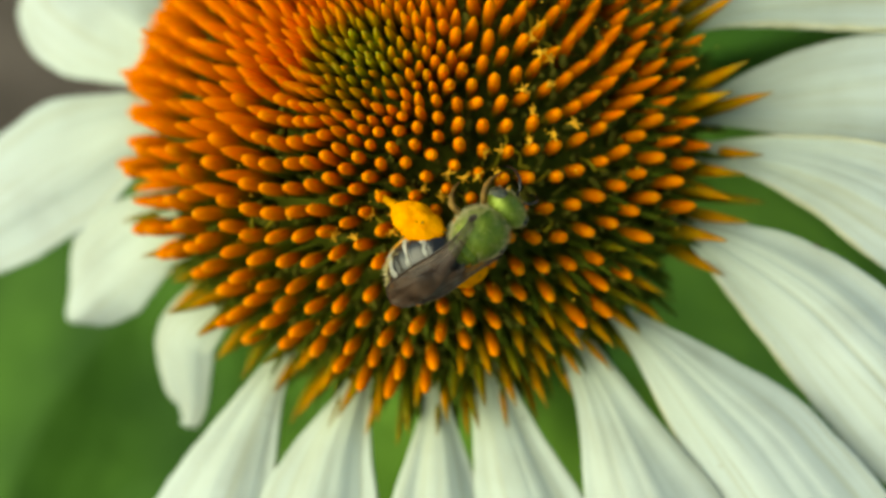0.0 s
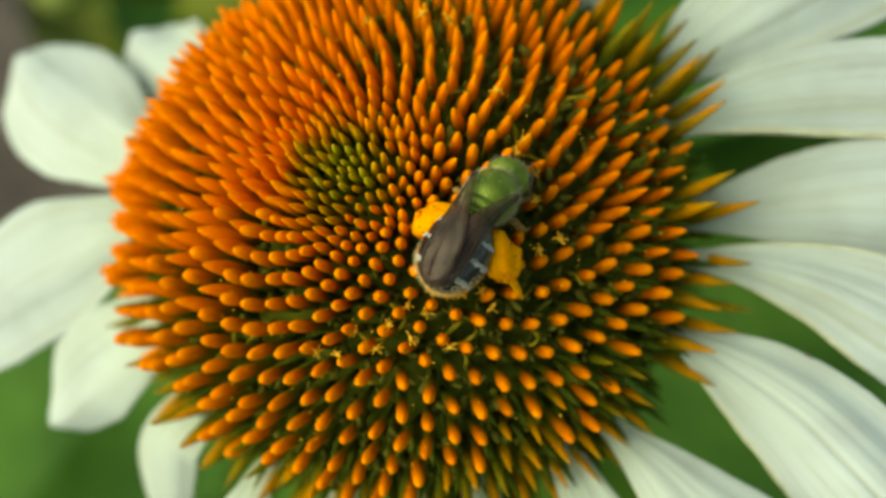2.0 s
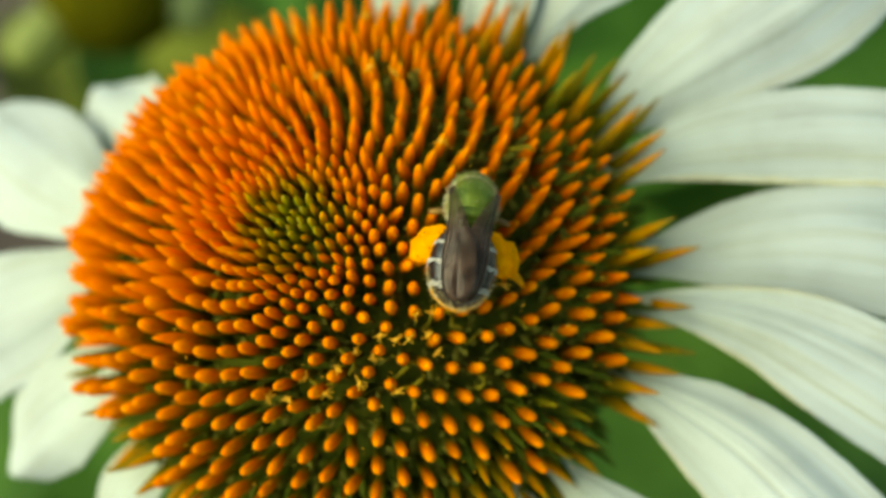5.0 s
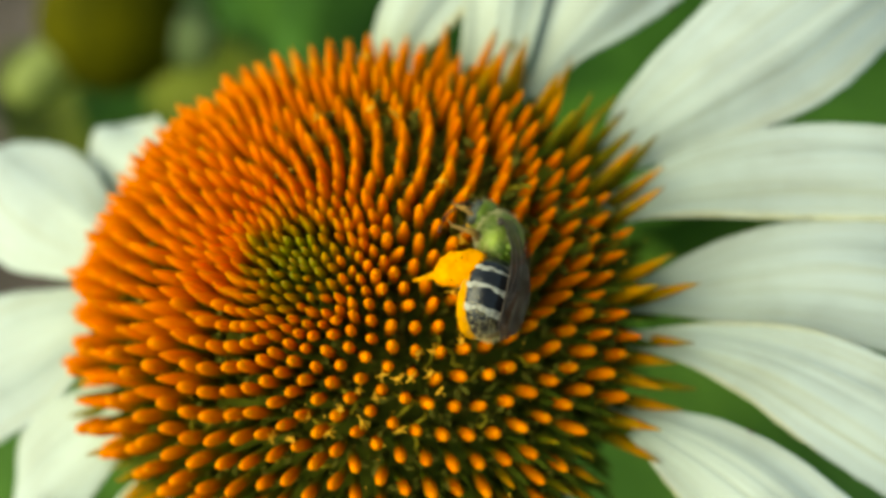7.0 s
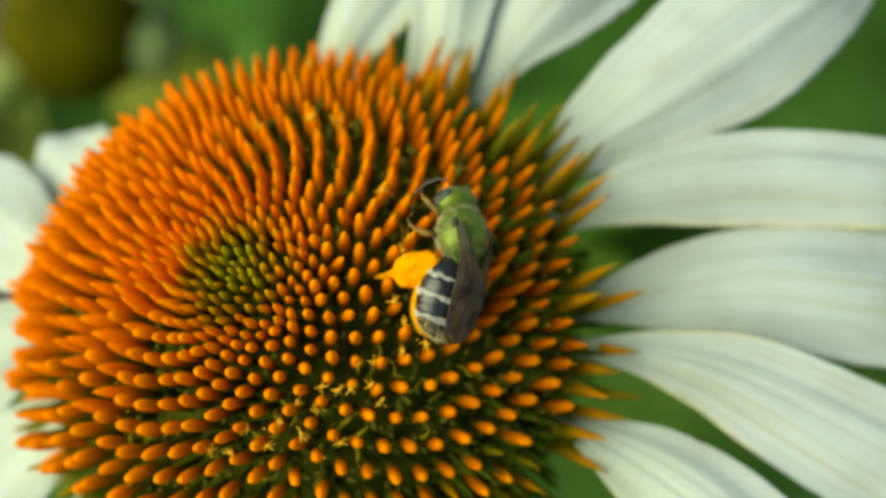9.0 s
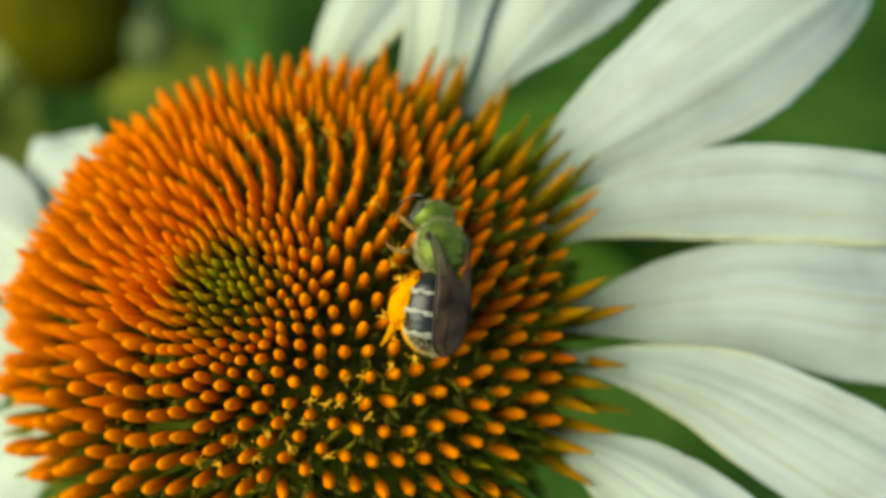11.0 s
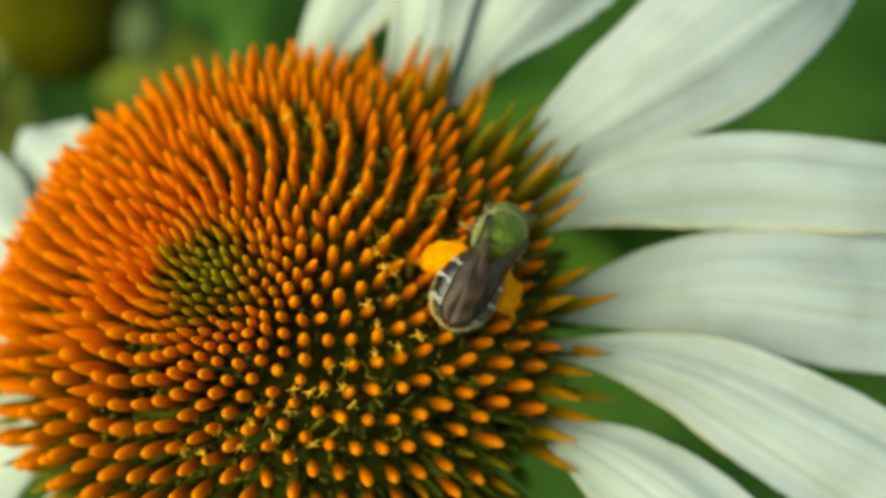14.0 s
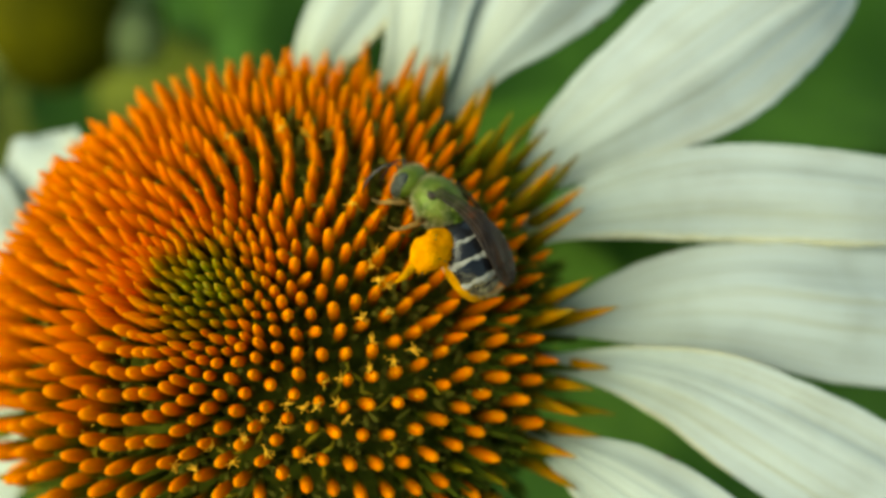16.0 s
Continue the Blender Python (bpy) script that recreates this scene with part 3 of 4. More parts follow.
def make_petals():
    drooping = "white petal bent down, with a rounded end"
    # bent down, with round ends
    petal([(1.085, 170.9, 0.262), (1.333, 167.7, 0.452), (1.531, 165.6, 0.492), (1.776, 162.5, 0.461)], 1.83, 0, 34, 1.5, tip=0.42, teeth=0.0, pleats=0.5, label=drooping)
    rows = petal([(1.023, 152.4, 0.251), (1.322, 153.0, 0.402), (1.519, 150.9, 0.401)], 1.5, 4, 50, 1.5, tip=0.35, teeth=0.02, pleats=0.6, label=drooping)
    blemish(rows, 12, 39, 1.6)
    petal([(1.042, 186.5, 0.252), (1.295, 191.2, 0.464), (1.548, 195.1, 0.443), (2.052, 199.9, 0.423)], 2.05, 0, 26, 1.5, tip=0.35, teeth=0.01, pleats=0.6)
    petal([(1.049, -152.2, 0.303), (1.251, -150.3, 0.384), (1.454, -147.4, 0.344)], 1.45, 0, 60, 2.4, tip=0.45, teeth=0.0, pleats=0.5, label=drooping)
    petal([(0.898, -134.0, 0.162), (1.101, -132.9, 0.254), (1.274, -125.1, 0.203)], 1.32, 0, 68, 2.0, twist=20, tip=0.5, teeth=0.0, pleats=0.6, label=drooping)
    # towards the viewer
    petal([(0.938, -112.8, 0.071), (1.094, -111.9, 0.153), (1.281, -110.7, 0.287), (1.512, -109.4, 0.412), (1.937, -108.5, 0.457)], 2.37)
    petal([(0.879, -94.8, 0.062), (1.088, -96.3, 0.232), (1.244, -96.1, 0.352), (1.613, -95.5, 0.459)], 2.37)
    petal([(0.888, -78.8, 0.052), (1.033, -78.7, 0.14), (1.211, -79.0, 0.261), (1.601, -78.8, 0.42)], 2.35)
    petal([(0.878, -67.3, 0.114), (1.064, -66.9, 0.198), (1.22, -66.4, 0.282), (1.588, -65.0, 0.421)], 2.33)
    petal([(0.912, -48.2, 0.103), (1.078, -49.1, 0.166), (1.258, -50.6, 0.281), (1.469, -51.9, 0.419), (1.896, -52.7, 0.465)], 2.37, start=0.10)
    rows = petal([(0.931, -37.1, 0.062), (1.055, -36.5, 0.155), (1.264, -36.8, 0.269), (1.453, -36.7, 0.385), (1.666, -37.9, 0.418), (1.987, -38.5, 0.441)], 2.41, lift=0.05)
    rolled_edge(rows, 0, 8, 30, 0.007, M_EDGE)
    # long, spread and creased
    rows = petal([(0.923, -14.6, 0.062), (1.067, -15.8, 0.185), (1.211, -16.9, 0.278), (1.355, -18.3, 0.329), (1.509, -20.5, 0.371), (1.758, -23.2, 0.412)], 2.32, pleats=1.3, lift=0.06)
    rolled_edge(rows, 0, 8, 24, 0.007, M_EDGE)
    blemish(rows, -1, 15)
    rows = petal([(0.886, 1.0, 0.046), (1.08, 1.0, 0.124), (1.306, -0.6, 0.228), (1.512, -3.2, 0.321), (1.719, -5.6, 0.353), (2.135, -9.0, 0.374)], 2.34, pleats=1.4, lift=0.10)
    rolled_edge(rows, 0, 8, 24, 0.008, M_EDGE)
    rolled_edge(rows, -1, 8, 22, 0.006, M_EDGE)
    rows = petal([(0.889, 10.3, 0.077), (1.023, 11.5, 0.165), (1.177, 12.0, 0.269), (1.352, 12.3, 0.332), (1.569, 11.5, 0.384), (1.776, 10.2, 0.447), (2.142, 9.6, 0.459)], 2.4, pleats=1.2, start=0.10)
    blemish(rows, -1, 15, 1.2)
    blemish(rows, -1, 19, 0.8)
    blemish(rows, -1, 21, 0.6)
    rows = petal([(0.97, 29.4, 0.113), (1.165, 28.6, 0.206), (1.422, 26.3, 0.28), (1.628, 24.1, 0.301), (1.866, 21.4, 0.281), (2.147, 19.1, 0.261)], 2.35, pleats=1.2, start=0.14, lift=0.05)
    rolled_edge(rows, 0, 7, 36, 0.011, M_EDGE)
    petal([(0.966, 39.8, 0.103), (1.101, 41.6, 0.247), (1.328, 41.6, 0.391), (1.681, 42.1, 0.527), (1.953, 43.0, 0.518)], 2.38, slope1=22, tip=0.42, teeth=0.02, pleats=1.2)
    # behind the cone
    rows = petal([(1.012, 63.1, 0.087), (1.157, 64.0, 0.173), (1.343, 64.0, 0.337), (1.602, 63.7, 0.47)], 2.27, start=0.10)
    blemish(rows, 0, 22)
    petal([(0.987, 72.5, 0.223), (1.142, 74.6, 0.254), (1.267, 76.2, 0.274), (1.557, 77.9, 0.345)], 2.18, start=0.14)
    rows = petal([(0.995, 93.8, 0.181), (1.066, 92.5, 0.222), (1.148, 90.8, 0.257), (1.251, 88.8, 0.288), (1.559, 83.8, 0.344)], 2.18)
    rolled_edge(rows, 0, 8, 34, 0.014, M_EDGE)
    for az in (106, 126):
        petal([(1.0, az, 0.25), (1.2, az, 0.38), (1.35, az, 0.38)], 1.35, 20, 80, 1.0, tip=0.4, label=drooping)


make_petals()
make_debris()
make_anthers()
make_withered()


def stem():
    foot = HEAD.inverted() @ Vector((0.05, 0.10, -0.03))
    pts = []
    a, b = Vector((0, 0, -0.3 * R)), foot
    for k in range(13):
        t = k / 12
        p = a.lerp(b, t) + Vector((0, 0, -0.10)) * math.sin(math.pi * t) * 0.6
        pts.append(p)
    part("stem", tube(bmesh.new(), pts, [0.0035 if k else 0.006 for k in range(13)], 10), M_STEM, flower, "ribbed green stem")


stem()


# ---- plants behind, out of focus ----
def leaf_mesh(name, length, width, mat, seed):
    rng = random.Random(seed)
    bm = bmesh.new()
    nu, nv = 6, 14
    vs = []
    for j in range(nv + 1):
        t = j / nv
        w = width * math.sin(math.pi * min(1, 0.06 + 0.94 * t) ** 0.75) * 0.5 + 0.001
        x, z = length * t * (1 - 0.12 * t), -0.30 * length * t * t
        vs.append([bm.verts.new((x, w * s, z + 0.25 * w * abs(s) + 0.01 * noise.noise(Vector((seed, t * 4, s * 2))))) for s in [2 * i / nu - 1 for i in range(nu + 1)]])
    for j in range(nv):
        for i in range(nu):
            bm.faces.new((vs[j][i], vs[j][i + 1], vs[j + 1][i + 1], vs[j + 1][i]))
    me = bpy.data.meshes.new(name)
    bm.to_mesh(me)
    bm.free()
    me.materials.append(mat)
    for p in me.polygons:
        p.use_smooth = True
    return me


def make_plant(x, y, height, leaves, mats, seed, label):
    rng = random.Random(seed)
    plant = new("leafy_plant")
    plant.location = (x, y, 0)
    tagged(plant, label, "plant", group="garden plants")
    pts = [(0.01 * math.sin(k), 0.01 * math.cos(k * 1.3), height * k / 6 - 0.02) for k in range(7)]
    part("stalk", tube(bmesh.new(), pts, [0.004] * 7, 8), M_STEM, plant)
    kinds = [leaf_mesh("leaf", rng.uniform(0.11, 0.17), rng.uniform(0.04, 0.065), m, seed + k) for k, m in enumerate(mats)]
    for k in range(leaves):
        ob = new("leaf", rng.choice(kinds))
        ob.parent = plant
        z = height * (0.25 + 0.75 * k / leaves)
        ob.matrix_local = pose(0, 0, z, rng.uniform(-15, 15), rng.uniform(-30, 10), k * 137.5 + rng.uniform(-20, 20))


PLANTS = [
    (-0.13, 0.06, 0.36, 12, [M_LEAF_DARK, M_LEAF]), (0.16, 0.10, 0.42, 16, [M_LEAF]), (0.12, 0.26, 0.42, 16, [M_LEAF_DARK, M_LEAF]), (0.02, 0.12, 0.36, 14, [M_LEAF]),
    (0.26, 0.20, 0.40, 16, [M_LEAF]), (-0.30, 0.80, 0.36, 14, [M_LEAF_OLIVE, M_LEAF]), (0.0, 0.42, 0.36, 14, [M_LEAF_DARK, M_LEAF]), (0.22, 0.46, 0.40, 14, [M_LEAF_DARK]),
]
for k, row in enumerate(PLANTS):
    make_plant(*row, 11 + k, "green leafy garden plant growing from the soil")


def make_leafy_stalk():
    """The leaves close under the flower, on one stalk: place of the leaf's foot, heading, pitch, length, width."""
    plant = new("leafy_stalk")
    plant.location = (-0.005, 0.055, 0)
    tagged(plant, "tall stalk with broad green leaves under the flower", "plant", group="garden plants")
    rows = [(0.00, -0.02, 0.497, -18, 4, 0.15, 0.075, M_LEAF), (0.0, 0.0, 0.505, 14, -6, 0.16, 0.050, M_LEAF_DARK), (0.0, 0.0, 0.495, 62, -8, 0.15, 0.060, M_LEAF_DARK),
            (-0.01, -0.02, 0.488, -62, 6, 0.15, 0.075, M_LEAF), (-0.02, -0.02, 0.462, -118, 8, 0.15, 0.046, M_LEAF_DARK), (-0.02, -0.02, 0.455, -150, 4, 0.15, 0.070, M_LEAF_DARK), (-0.02, 0.02, 0.455, 112, -6, 0.15, 0.055, M_LEAF_DARK), (-0.02, 0.02, 0.462, 132, 0, 0.13, 0.042, M_LEAF_OLIVE)]
    pts = [(0.004 * math.sin(k), 0.004 * math.cos(k * 1.3), 0.075 * k - 0.02) for k in range(7)]
    part("stalk", tube(bmesh.new(), pts, [0.004] * 7, 8), M_STEM, plant)
    for k, (x, y, z, yaw, pitch, length, width, mat) in enumerate(rows):
        ob = new("leaf", leaf_mesh("leaf", length, width, mat, 40 + k))
        ob.parent = plant
        ob.matrix_local = pose(x * 0.2, y * 0.2, z, 0, pitch, yaw)


make_leafy_stalk()


def make_bud():
    """A second flower head close behind, still closed, with a few pale petals."""
    bud = new("coneflower_bud")
    bud.location = BUD
    tagged(bud, "olive green coneflower bud with short pale petals", "flower")
    part("bud_head", blob(bmesh.new(), (0, 0, 0), (0.0105, 0.0101, 0.0094), None, 24, 14), M_BUD, bud)
    for end, width, mat in (((0.0145, 0.0060, 0.0060), 0.0016, M_PALE), ((0.0138, -0.0026, -0.0021), 0.0040, M_PETAL), ((-0.0128, -0.0100, -0.0040), 0.0036, M_PALE)):
        e = Vector(end)
        bm = tube(bmesh.new(), [e * 0.1, e * 0.5 + Vector((0, 0, 0.001)), e * 0.85, e * 1.05], [width * 0.6, width, width, width * 0.5], 10)
        part("petal", bm, mat, bud)
    part("stem", tube(bmesh.new(), [(0, 0, -0.006), (0.004, 0.035, -0.03), (0.005, 0.05, -0.15), (0.0, 0.05, -BUD[2] - 0.01)], [0.0024, 0.0024, 0.0026, 0.003], 8), M_STEM, bud)


BUD = (-0.0413, 0.0850, 0.4940)
M_BUD = plain("bud_olive", (0.046, 0.046, 0.001), (0.088, 0.080, 0.002), 160, 0.8, 0.3, 0.001, 0, 0.05)
M_PALE = plain("pale_green_petal", (0.15, 0.19, 0.035), (0.23, 0.27, 0.06), 100, 0.6)
make_bud()


# ---- the bee ----
MM = 0.00118      # the bee's unit: a stout one, a little over eight millimetres long


def mm(*p):
    return Vector(p) * MM


def hairs(centre, size, count, length, rng, region):
    """Short fine hairs standing on an ellipsoid, where region(direction) holds."""
    bm = bmesh.new()
    made = 0
    while made < count:
        d = Vector((rng.gauss(0, 1), rng.gauss(0, 1), rng.gauss(0, 1))).normalized()
        if not region(d):
            continue
        made += 1
        p = Vector([c + 0.97 * a * b for c, a, b in zip(centre, size, d)])
        n = Vector([b / a for a, b in zip(size, d)]).normalized()
        n = (n + Vector((-0.35 + rng.gauss(0, 0.25), rng.gauss(0, 0.25), rng.gauss(0, 0.25)))).normalized()
        s = n.orthogonal().normalized() * 0.009 * MM
        q = n.cross(s).normalized() * 0.009 * MM
        a = [bm.verts.new(p + s), bm.verts.new(p - s * 0.5 + q), bm.verts.new(p - s * 0.5 - q)]
        tip = bm.verts.new(p + n * length * rng.uniform(0.6, 1.2))
        for i in range(3):
            bm.faces.new((a[i], a[(i + 1) % 3], tip))
    return bm


ABDOMEN = [(0.10, 0.40), (-0.15, 0.90), (-0.6, 1.32), (-1.2, 1.55), (-1.9, 1.63), (-2.6, 1.55), (-3.15, 1.30), (-3.55, 0.92), (-3.80, 0.50), (-3.9, 0.0)]


def abdomen_radius(x):
    for (x0, r0), (x1, r1) in zip(ABDOMEN, ABDOMEN[1:]):
        if x1 <= x <= x0:
            return r0 + (r1 - r0) * (x0 - x) / (x0 - x1)
    return 0.0


def leg_with_load(name, bee, side):
    """Hind leg along its own x: thigh, shin packed with pollen, thin foot."""
    leg = part(name, tube(bmesh.new(), [mm(0, 0, 0), mm(0.5, 0, 0.22), mm(1.0, 0, 0.25), mm(1.9, 0, 0.05), mm(2.7, 0, -0.12), mm(3.3, 0.05, -0.18), mm(3.8, 0.0, -0.22)],
                              [x * MM for x in (0.22, 0.26, 0.24, 0.24, 0.22, 0.16, 0.07)], 8), M_POLLENLEG, bee, "pollen-dusted brown leg")
    bm = lathe([(r * MM, x * MM) for r, x in ((0, -0.2), (0.46, -0.08), (0.72, 0.25), (0.86, 0.7), (0.91, 1.15), (0.86, 1.6), (0.68, 2.1), (0.38, 2.5), (0, 2.7))], 22,
               None, Matrix.Translation(mm(0, 0, 0.05)) @ Matrix.Diagonal((1, 1, 0.78, 1)) @ Matrix.Rotation(radians(90), 4, "Y"))
    bmesh.ops.subdivide_edges(bm, edges=bm.edges[:], cuts=1, use_grid_fill=True)
    for vert in bm.verts:
        c = vert.co / MM
        lump = 0.22 * noise.noise(c * 1.5 + Vector((side * 3, 0, 0))) + 0.10 * noise.noise(c * 4) + 0.05 * noise.noise(c * 9)
        vert.co += Vector((0, vert.co.y, vert.co.z)).normalized() * lump * MM
    load = part("pollen_load", bm, M_POLLEN, leg, "bright yellow pollen packed on the leg")
    rng = random.Random(50 + side)
    specks = bmesh.new()
    for k in range(26):
        v = load.data.vertices[rng.randrange(len(load.data.vertices))].co
        blob(specks, v * 1.0, mm(rng.uniform(0.03, 0.08), rng.uniform(0.03, 0.08), rng.uniform(0.03, 0.06)), None, 6, 4)
    ob = part("speck", specks, M_SPECK, load, "dark specks in the pollen")
    ob["kind"] = "stuff"
    return leg


def make_bee():
    rng = random.Random(31)
    bee = new("sweat_bee")
    tagged(bee, "green bee with black and white banded abdomen, carrying yellow pollen", "bee")
    tc, ts = mm(1.20, 0, 1.05), mm(1.40, 1.24, 1.16)
    bm = blob(bmesh.new(), tc, ts, None, 32, 22)
    for v in bm.verts:
        x, y, z = v.co / MM
        v.co.z -= 0.05 * MM * math.exp(-((x - 0.62) / 0.09) ** 2) * (z > 0.9)
        v.co.z -= 0.04 * MM * math.exp(-((x - 0.25) / 0.08) ** 2) * (z > 0.9)
    thorax = part("thorax", bm, M_GREENBODY, bee, "metallic green thorax")
    fuzz = part("fuzz", hairs(tc, ts, 1900, 0.30 * MM, rng, lambda d: abs(d.y) > 0.66 or d.x > 0.76 or d.z < 0.25 or rng.random() < 0.16), M_HAIR, thorax, "pale fuzzy hairs")
    fuzz["kind"] = "stuff"
    part("scutellum", blob(bmesh.new(), mm(0.34, 0, 1.78), mm(0.34, 0.80, 0.34), Matrix.Rotation(radians(-25), 4, "Y"), 20, 12), M_GREENBODY, thorax)
    part("metanotum", blob(bmesh.new(), mm(0.02, 0, 1.62), mm(0.17, 0.66, 0.24), Matrix.Rotation(radians(-40), 4, "Y"), 20, 10), M_GREENBODY, thorax)
    part("propodeum", blob(bmesh.new(), mm(-0.14, 0, 1.30), mm(0.26, 0.62, 0.40), Matrix.Rotation(radians(-60), 4, "Y"), 20, 10), M_GREENBODY, thorax)
    for s in (1, -1):
        part("wing_base", blob(bmesh.new(), mm(1.50, s * 1.06, 1.55), mm(0.26, 0.17, 0.18), None, 12, 8), M_VEIN, thorax)
    # head, about the neck
    hc, hs = mm(0.52, 0, -0.10), mm(0.74, 1.10, 0.95)
    head = part("head", blob(bmesh.new(), hc, hs, None, 28, 18), M_GREENBODY, bee, "metallic green head")
    fuzz = part("fuzz", hairs(hc, hs, 300, 0.24 * MM, rng, lambda d: d.x > -0.2), M_HAIR, head)
    fuzz["kind"] = "stuff"
    for s in (1, -1):
        part("eye", blob(bmesh.new(), mm(0.66, s * 0.80, -0.14), mm(0.42, 0.36, 0.70), Matrix.Rotation(radians(-s * 14), 4, "Z"), 16, 12), M_EYE, head, "dark grey compound eye")
        part("antenna", tube(bmesh.new(), [mm(1.15, s * 0.22, 0.15), mm(1.5, s * 0.48, 0.42), mm(1.85, s * 0.72, 0.10), mm(2.10, s * 0.86, -0.60), mm(2.15, s * 0.92, -1.25), mm(2.05, s * 0.92, -1.75)], [x * MM for x in (0.06, 0.05, 0.065, 0.065, 0.06, 0.035)], 6), M_BLACK, head)
    # abdomen, bent downwards behind
    turn = Matrix.Translation(mm(0, 0, 0.98)) @ Matrix.Rotation(radians(-18), 4, "Y")
    place = turn @ Matrix.Rotation(radians(-90), 4, "Y") @ Matrix.Diagonal((0.82, 1, 1, 1))
    prof = [(abdomen_radius(0.10 - 4.0 * k / 32) * MM, -(0.10 - 4.0 * k / 32) * MM) for k in range(33)]
    for edge in (0.95, 1.75, 2.55, 3.2):
        prof = [(r * (1 - 0.035 * math.exp(-((z / MM - edge) / 0.07) ** 2)), z) for r, z in prof]
    prof[-1] = (0, prof[-1][1])
    abdomen = part("abdomen", lathe(prof, 32, None, place), M_BLACK, bee, "glossy black abdomen")
    for edge, width in ((0.95, 0.10), (1.92, 0.13), (2.95, 0.15)):
        ring = []
        for k, (dx, out) in enumerate(((-0.5, -0.03), (-0.42, 0.030), (0.0, 0.045), (0.40, 0.025), (0.5, -0.03))):
            x = edge + dx * 2 * width
            ring.append(((abdomen_radius(-x) + out) * MM, x * MM))
        bm = lathe(ring, 40, None, place)
        for v in bm.verts:
            v.co += Vector((0.16 * noise.noise(v.co / MM * 3.1) + 0.06 * noise.noise(v.co / MM * 8), 0, 0.02 * noise.noise(v.co / MM * 9))) * MM
        part("hair_band", bm, M_BAND, abdomen, "white hair band")
    # pale fringe round the hind rim, and thin hair between the bands
    fringe = part("fringe", hairs(mm(-2.05, 0, 0.36), mm(1.86, 1.56, 1.24), 900, 0.26 * MM, rng, lambda d: d.x < -0.55 and d.z < 0.55 or abs(d.y) > 0.72 and d.z < 0.30), M_FRINGE, abdomen, "pale yellow fringe of hairs")
    fringe["kind"] = "stuff"
    # pollen brush under the abdomen
    bm = blob(bmesh.new(), mm(-1.85, 0, -0.10), mm(1.92, 1.56, 0.78), Matrix.Rotation(radians(-18), 4, "Y"), 26, 16)
    for v in bm.verts:
        v.co += v.co.normalized() * 0.08 * MM * noise.noise(v.co / MM * 3)
    part("pollen_brush", bm, M_POLLENLEG, abdomen, "yellow pollen clinging under the abdomen")
    # wings folded back over the abdomen, one over the other
    for s in (1, -1):
        bm = bmesh.new()
        n, rows, lines = 20, [], {0.96 * s: [], 0.55 * s: [], -0.1 * s: []}
        for k in range(n + 1):
            t = k / n
            x = 1.50 - 5.55 * t
            mid = s * (1.10 - 1.65 * t + 0.62 * t * t)
            w = (0.10 + 0.68 * min(1, t / 0.62) ** 1.3) * max(0.0, 1 - max(0, (t - 0.78) / 0.22) ** 2.4) ** 0.5 + 0.01
            z = 1.62 + 0.68 * math.sin(math.pi * (0.12 + 0.78 * t)) - 0.72 * t * t + (0.10 if s > 0 else 0)
            f = lambda q: mm(x, mid + w * q, z + 0.12 - 0.14 * q * q - 0.24 * s * q + 0.025 * math.sin(11 * t + 5 * q))
            rows.append([bm.verts.new(f(q / 4)) for q in range(-4, 5)])
            for q in lines:
                lines[q].append(f(q) + mm(0, 0, 0.02))
        for a, c in zip(rows, rows[1:]):
            for i in range(8):
                bm.faces.new((a[i], a[i + 1], c[i + 1], c[i]))
        wing = part("wing", bm, M_WING, bee, "smoky brown folded wing")
        wing.modifiers.new("thickness", "SOLIDIFY").thickness = 0.00002
        for q, pts in lines.items():
            if abs(q) < 0.9:
                # the inner veins part from the wing's root and bend to the outer edge
                edge = lines[0.96 * s]
                pts = [a.lerp(b, 0.15 + 0.8 * max(0, (k - 8) / 8) ** 2) for k, (a, b) in enumerate(zip(pts, edge))][:16]
            part("vein", tube(bmesh.new(), pts, [(0.042 if abs(q) > 0.9 else 0.020) * MM] * len(pts), 5), M_VEIN, wing)
    for s in (1, -1):
        part("front_leg", tube(bmesh.new(), [mm(2.0, s * 0.6, 0.2), mm(2.35, s * 1.05, 0.05), mm(2.65, s * 1.2, -0.25), mm(2.95, s * 1.15, -0.7), mm(3.2, s * 1.05, -0.95), mm(3.5, s * 1.0, -1.05)], [x * MM for x in (0.12, 0.15, 0.14, 0.10, 0.06, 0.035)], 8), M_LEG, bee)
        part("middle_leg", tube(bmesh.new(), [mm(1.0, s * 0.8, 0.2), mm(1.0, s * 1.35, 0.42), mm(0.95, s * 1.72, 0.30), mm(1.15, s * 1.90, -0.15), mm(1.40, s * 1.92, -0.60), mm(1.75, s * 1.95, -0.80)], [x * MM for x in (0.14, 0.17, 0.16, 0.12, 0.07, 0.035)], 8), M_LEG, bee)
    raised = leg_with_load("hind_leg", bee, 1)
    other = leg_with_load("hind_leg", bee, -1)
    other.matrix_local = pose(-0.45 * MM, -0.85 * MM, 0.62 * MM, 0, 46, -102)
    return bee, raised, head


bee, raised_leg, bee_head = make_bee()

make_bracts()


# ---- what moves ----
HIP = (-0.45, 0.85, 0.62)
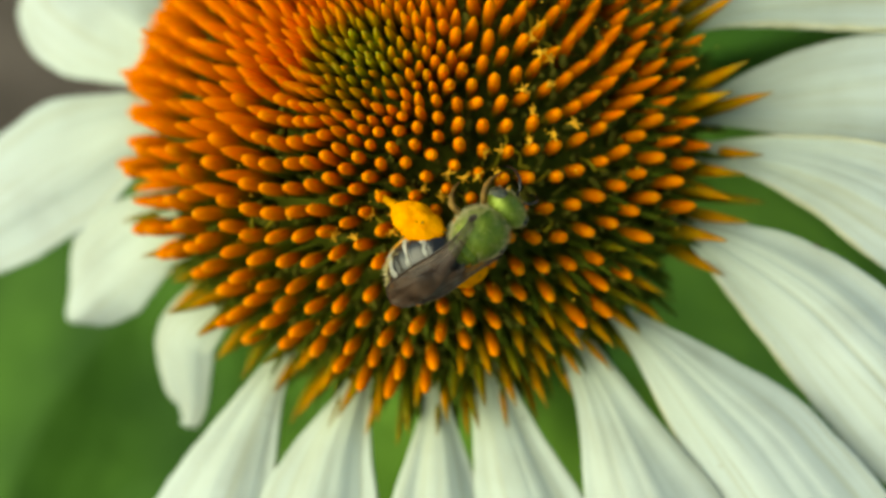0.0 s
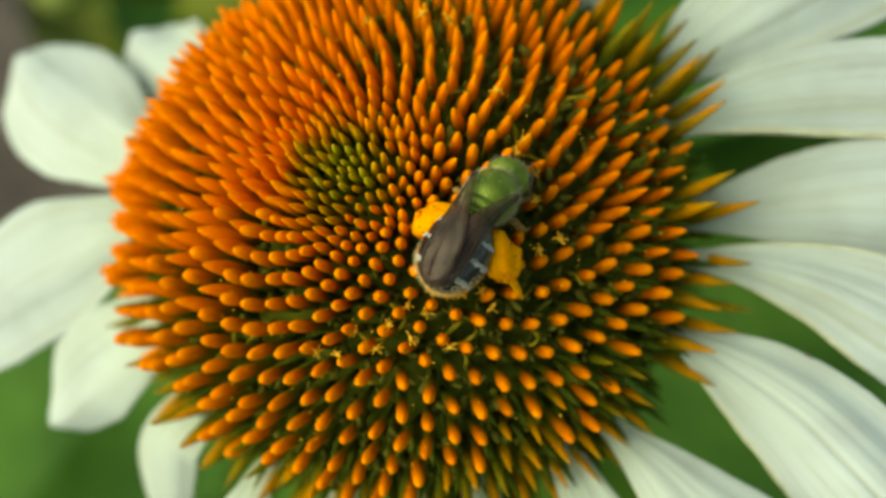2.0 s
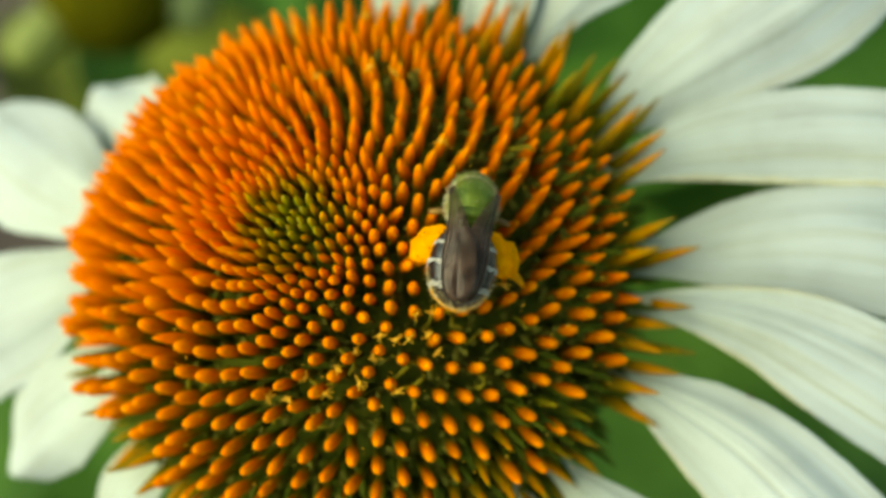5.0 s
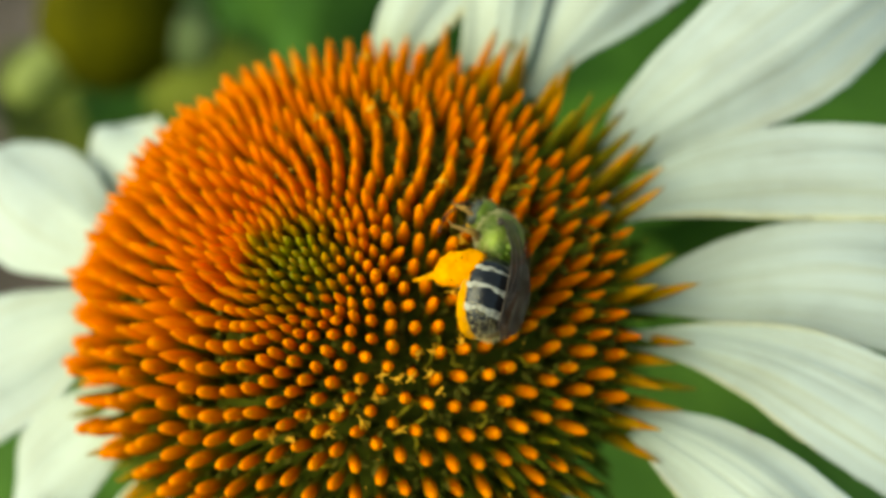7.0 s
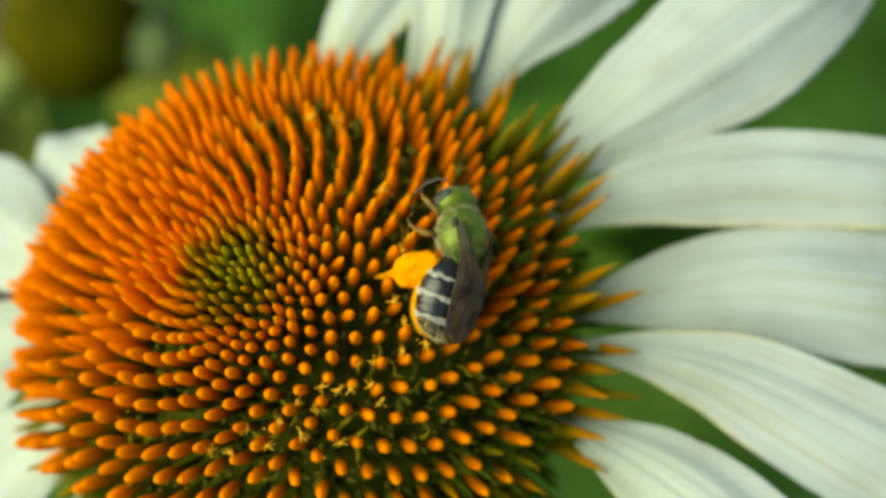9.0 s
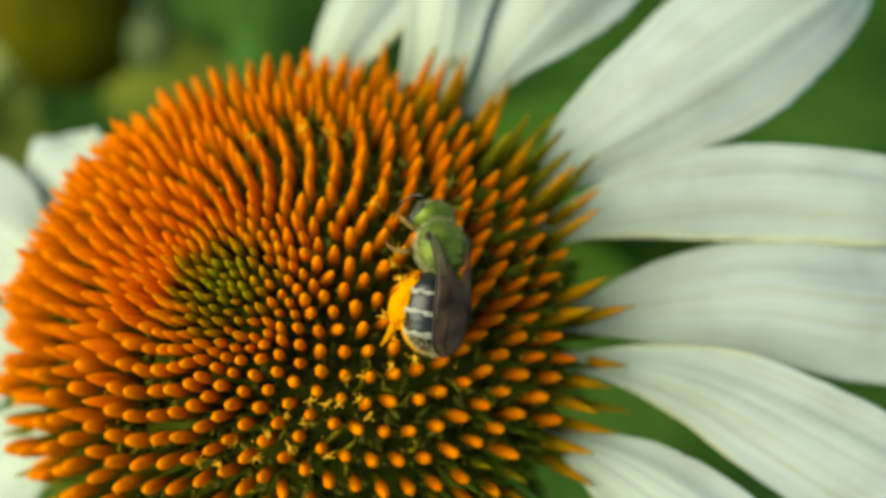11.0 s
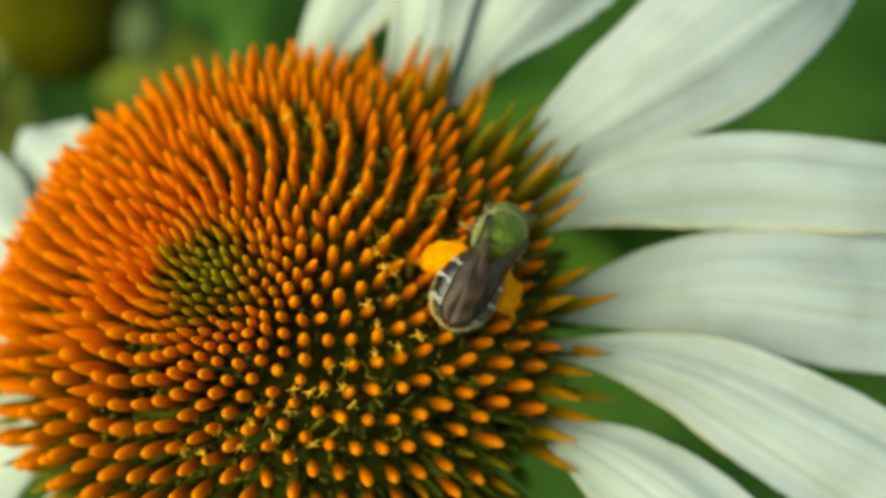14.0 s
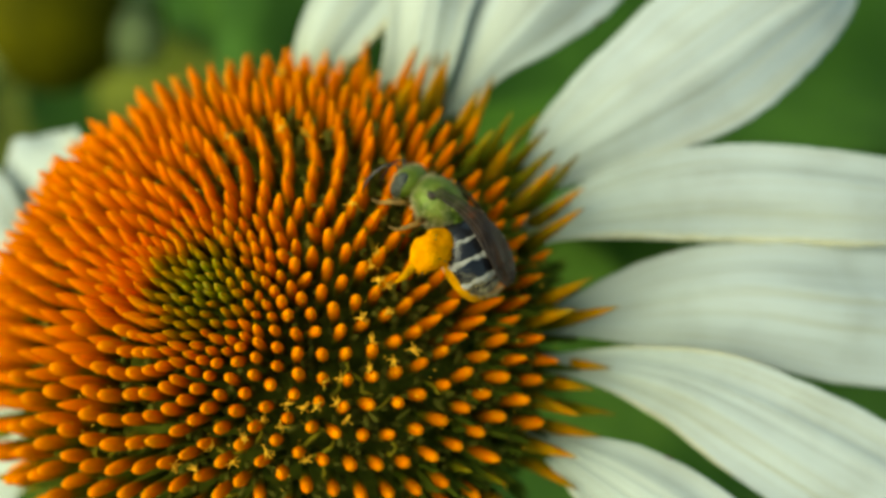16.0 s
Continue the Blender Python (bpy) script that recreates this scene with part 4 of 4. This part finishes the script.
# seconds, heading of the raised hind leg from straight ahead, slope to the ground
LEG_ROWS = [(0.0, 112, 28), (0.5, 112, 32), (1.0, 108, 46), (1.5, 122, 50), (2.0, 108, 42), (2.5, 98, 52), (3.0, 106, 54), (3.5, 100, 54), (4.5, 100, 48), (7.0, 108, 86), (7.5, 98, 56), (8.5, 100, 60), (9.0, 122, 74),
            (11.5, 164, 34), (12.0, 142, 36), (12.5, 146, 36), (13.0, 160, 32), (13.5, 122, 44), (14.0, 116, 44), (14.5, 124, 30), (15.0, 104, 36), (15.5, 96, 26), (16.0, 94, 24)]

# seconds, how far the head is bent down
HEAD_ROWS = [(0.0, 20), (1.5, 15), (2.0, 26), (2.5, 72), (3.0, 52), (3.5, 46), (4.0, 44), (4.5, 74), (7.0, 62), (7.5, 86), (8.0, 86), (8.5, 72), (9.0, 36), (11.5, 34), (12.0, 30), (12.5, 12), (13.5, 40), (14.0, 80), (14.5, 60), (15.0, 20), (16.0, 12)]


def motions():
    walk(bee, [(t, pose(*row) @ pose(ahead * MM, side * MM, 0.10 * MM) @ pose(0, 0, 0, roll, 0, 0) @ pose(0, 0, -0.95 * MM)) for t, *row, roll, ahead, side in BEE_ROWS])
    walk(bee_head, [(t, pose(2.38 * MM, 0, 0.80 * MM, 0, nod, 0)) for t, nod in HEAD_ROWS])
    walk(raised_leg, [(t, pose(HIP[0] * MM, HIP[1] * MM, HIP[2] * MM, 0, slope, heading)) for t, heading, slope in LEG_ROWS])


# seconds, place, turn, roll about its own length, and small shifts ahead and to its left
BEE_ROWS = [
    (0.0, 0.00173, -0.01605, 0.56198, 36.70, -26.36, 28.55, 14, 0.20, 0.39),
    (0.5, 0.00293, -0.01590, 0.56200, 25.56, -26.63, 51.12, 10, 0.41, 0.19),
    (1.0, 0.00137, -0.01420, 0.56385, -1.44, -22.38, 97.87, 0, 0.67, 0.24),
    (1.5, 0.00219, -0.01045, 0.56649, 13.33, -9.97, 71.77, -12, 0.29, -0.06),
    (2.0, 0.00301, -0.00981, 0.56675, 21.26, -4.20, 58.24, -16, 0.67, 0.11),
    (2.5, 0.00491, -0.00868, 0.56702, 22.76, -7.95, 59.66, 6, 0.56, -0.34),
    (3.0, 0.00478, -0.00913, 0.56683, 21.53, -5.30, 64.39, 6, 0.62, -0.53),
    (3.5, 0.00529, -0.00925, 0.56668, 21.46, -6.68, 67.23, 4, 0.72, -0.37),
    (4.0, 0.00573, -0.00848, 0.56695, 14.66, -19.89, 84.28, -10, 0.63, -0.17),
    (4.5, 0.00540, -0.00797, 0.56724, 15.27, -9.20, 82.30, -18, 0.71, -0.14),
    (7.0, 0.00649, -0.00724, 0.56727, 16.27, -5.53, 89.54, 48, 0.67, -0.94),
    (7.5, 0.00635, -0.00707, 0.56740, 22.39, -21.39, 66.69, -4, 0.73, -0.31),
    (8.0, 0.00618, -0.00724, 0.56734, 22.49, -30.01, 66.86, -4, 0.73, -0.33),
    (8.5, 0.00599, -0.00698, 0.56751, 18.34, -20.89, 76.60, 4, 0.68, -0.31),
    (9.0, 0.00760, -0.00647, 0.56723, 13.77, -23.27, 83.0, 34, 0.65, -0.84),
    (11.5, 0.00792, -0.00624, 0.56722, 14.12, -21.46, 92.44, 17, 0.49, -0.23),
    (12.0, 0.00826, -0.00650, 0.56698, 9.53, -22.37, 101.5, 34, 0.38, -0.74),
    (12.5, 0.00945, -0.00602, 0.56672, 6.71, -18.53, 124.13, 34, 0.46, -0.64),
    (13.0, 0.00888, -0.00600, 0.56694, 8.29, -22.47, 121.94, 32, 0.30, -0.23),
    (13.5, 0.00974, -0.00565, 0.56666, 16.18, -21.35, 99.25, 20, 0.36, -0.20),
    (14.0, 0.01150, -0.00508, 0.56593, 30.81, -10.94, 59.41, -8, 0.57, -0.06),
    (14.5, 0.01227, -0.00553, 0.56532, 33.97, -15.48, 55.77, 12, 0.82, -0.61),
    (15.0, 0.01036, -0.00436, 0.56674, 15.68, -32.63, 108.69, 36, 0.32, -1.00),
    (15.5, 0.00955, -0.00331, 0.56747, 6.96, -19.29, 126.40, 34, 0.38, -0.76),
    (16.0, 0.00978, -0.00310, 0.56747, 5.37, -19.39, 133.13, 32, 0.30, -0.70),
]
motions()
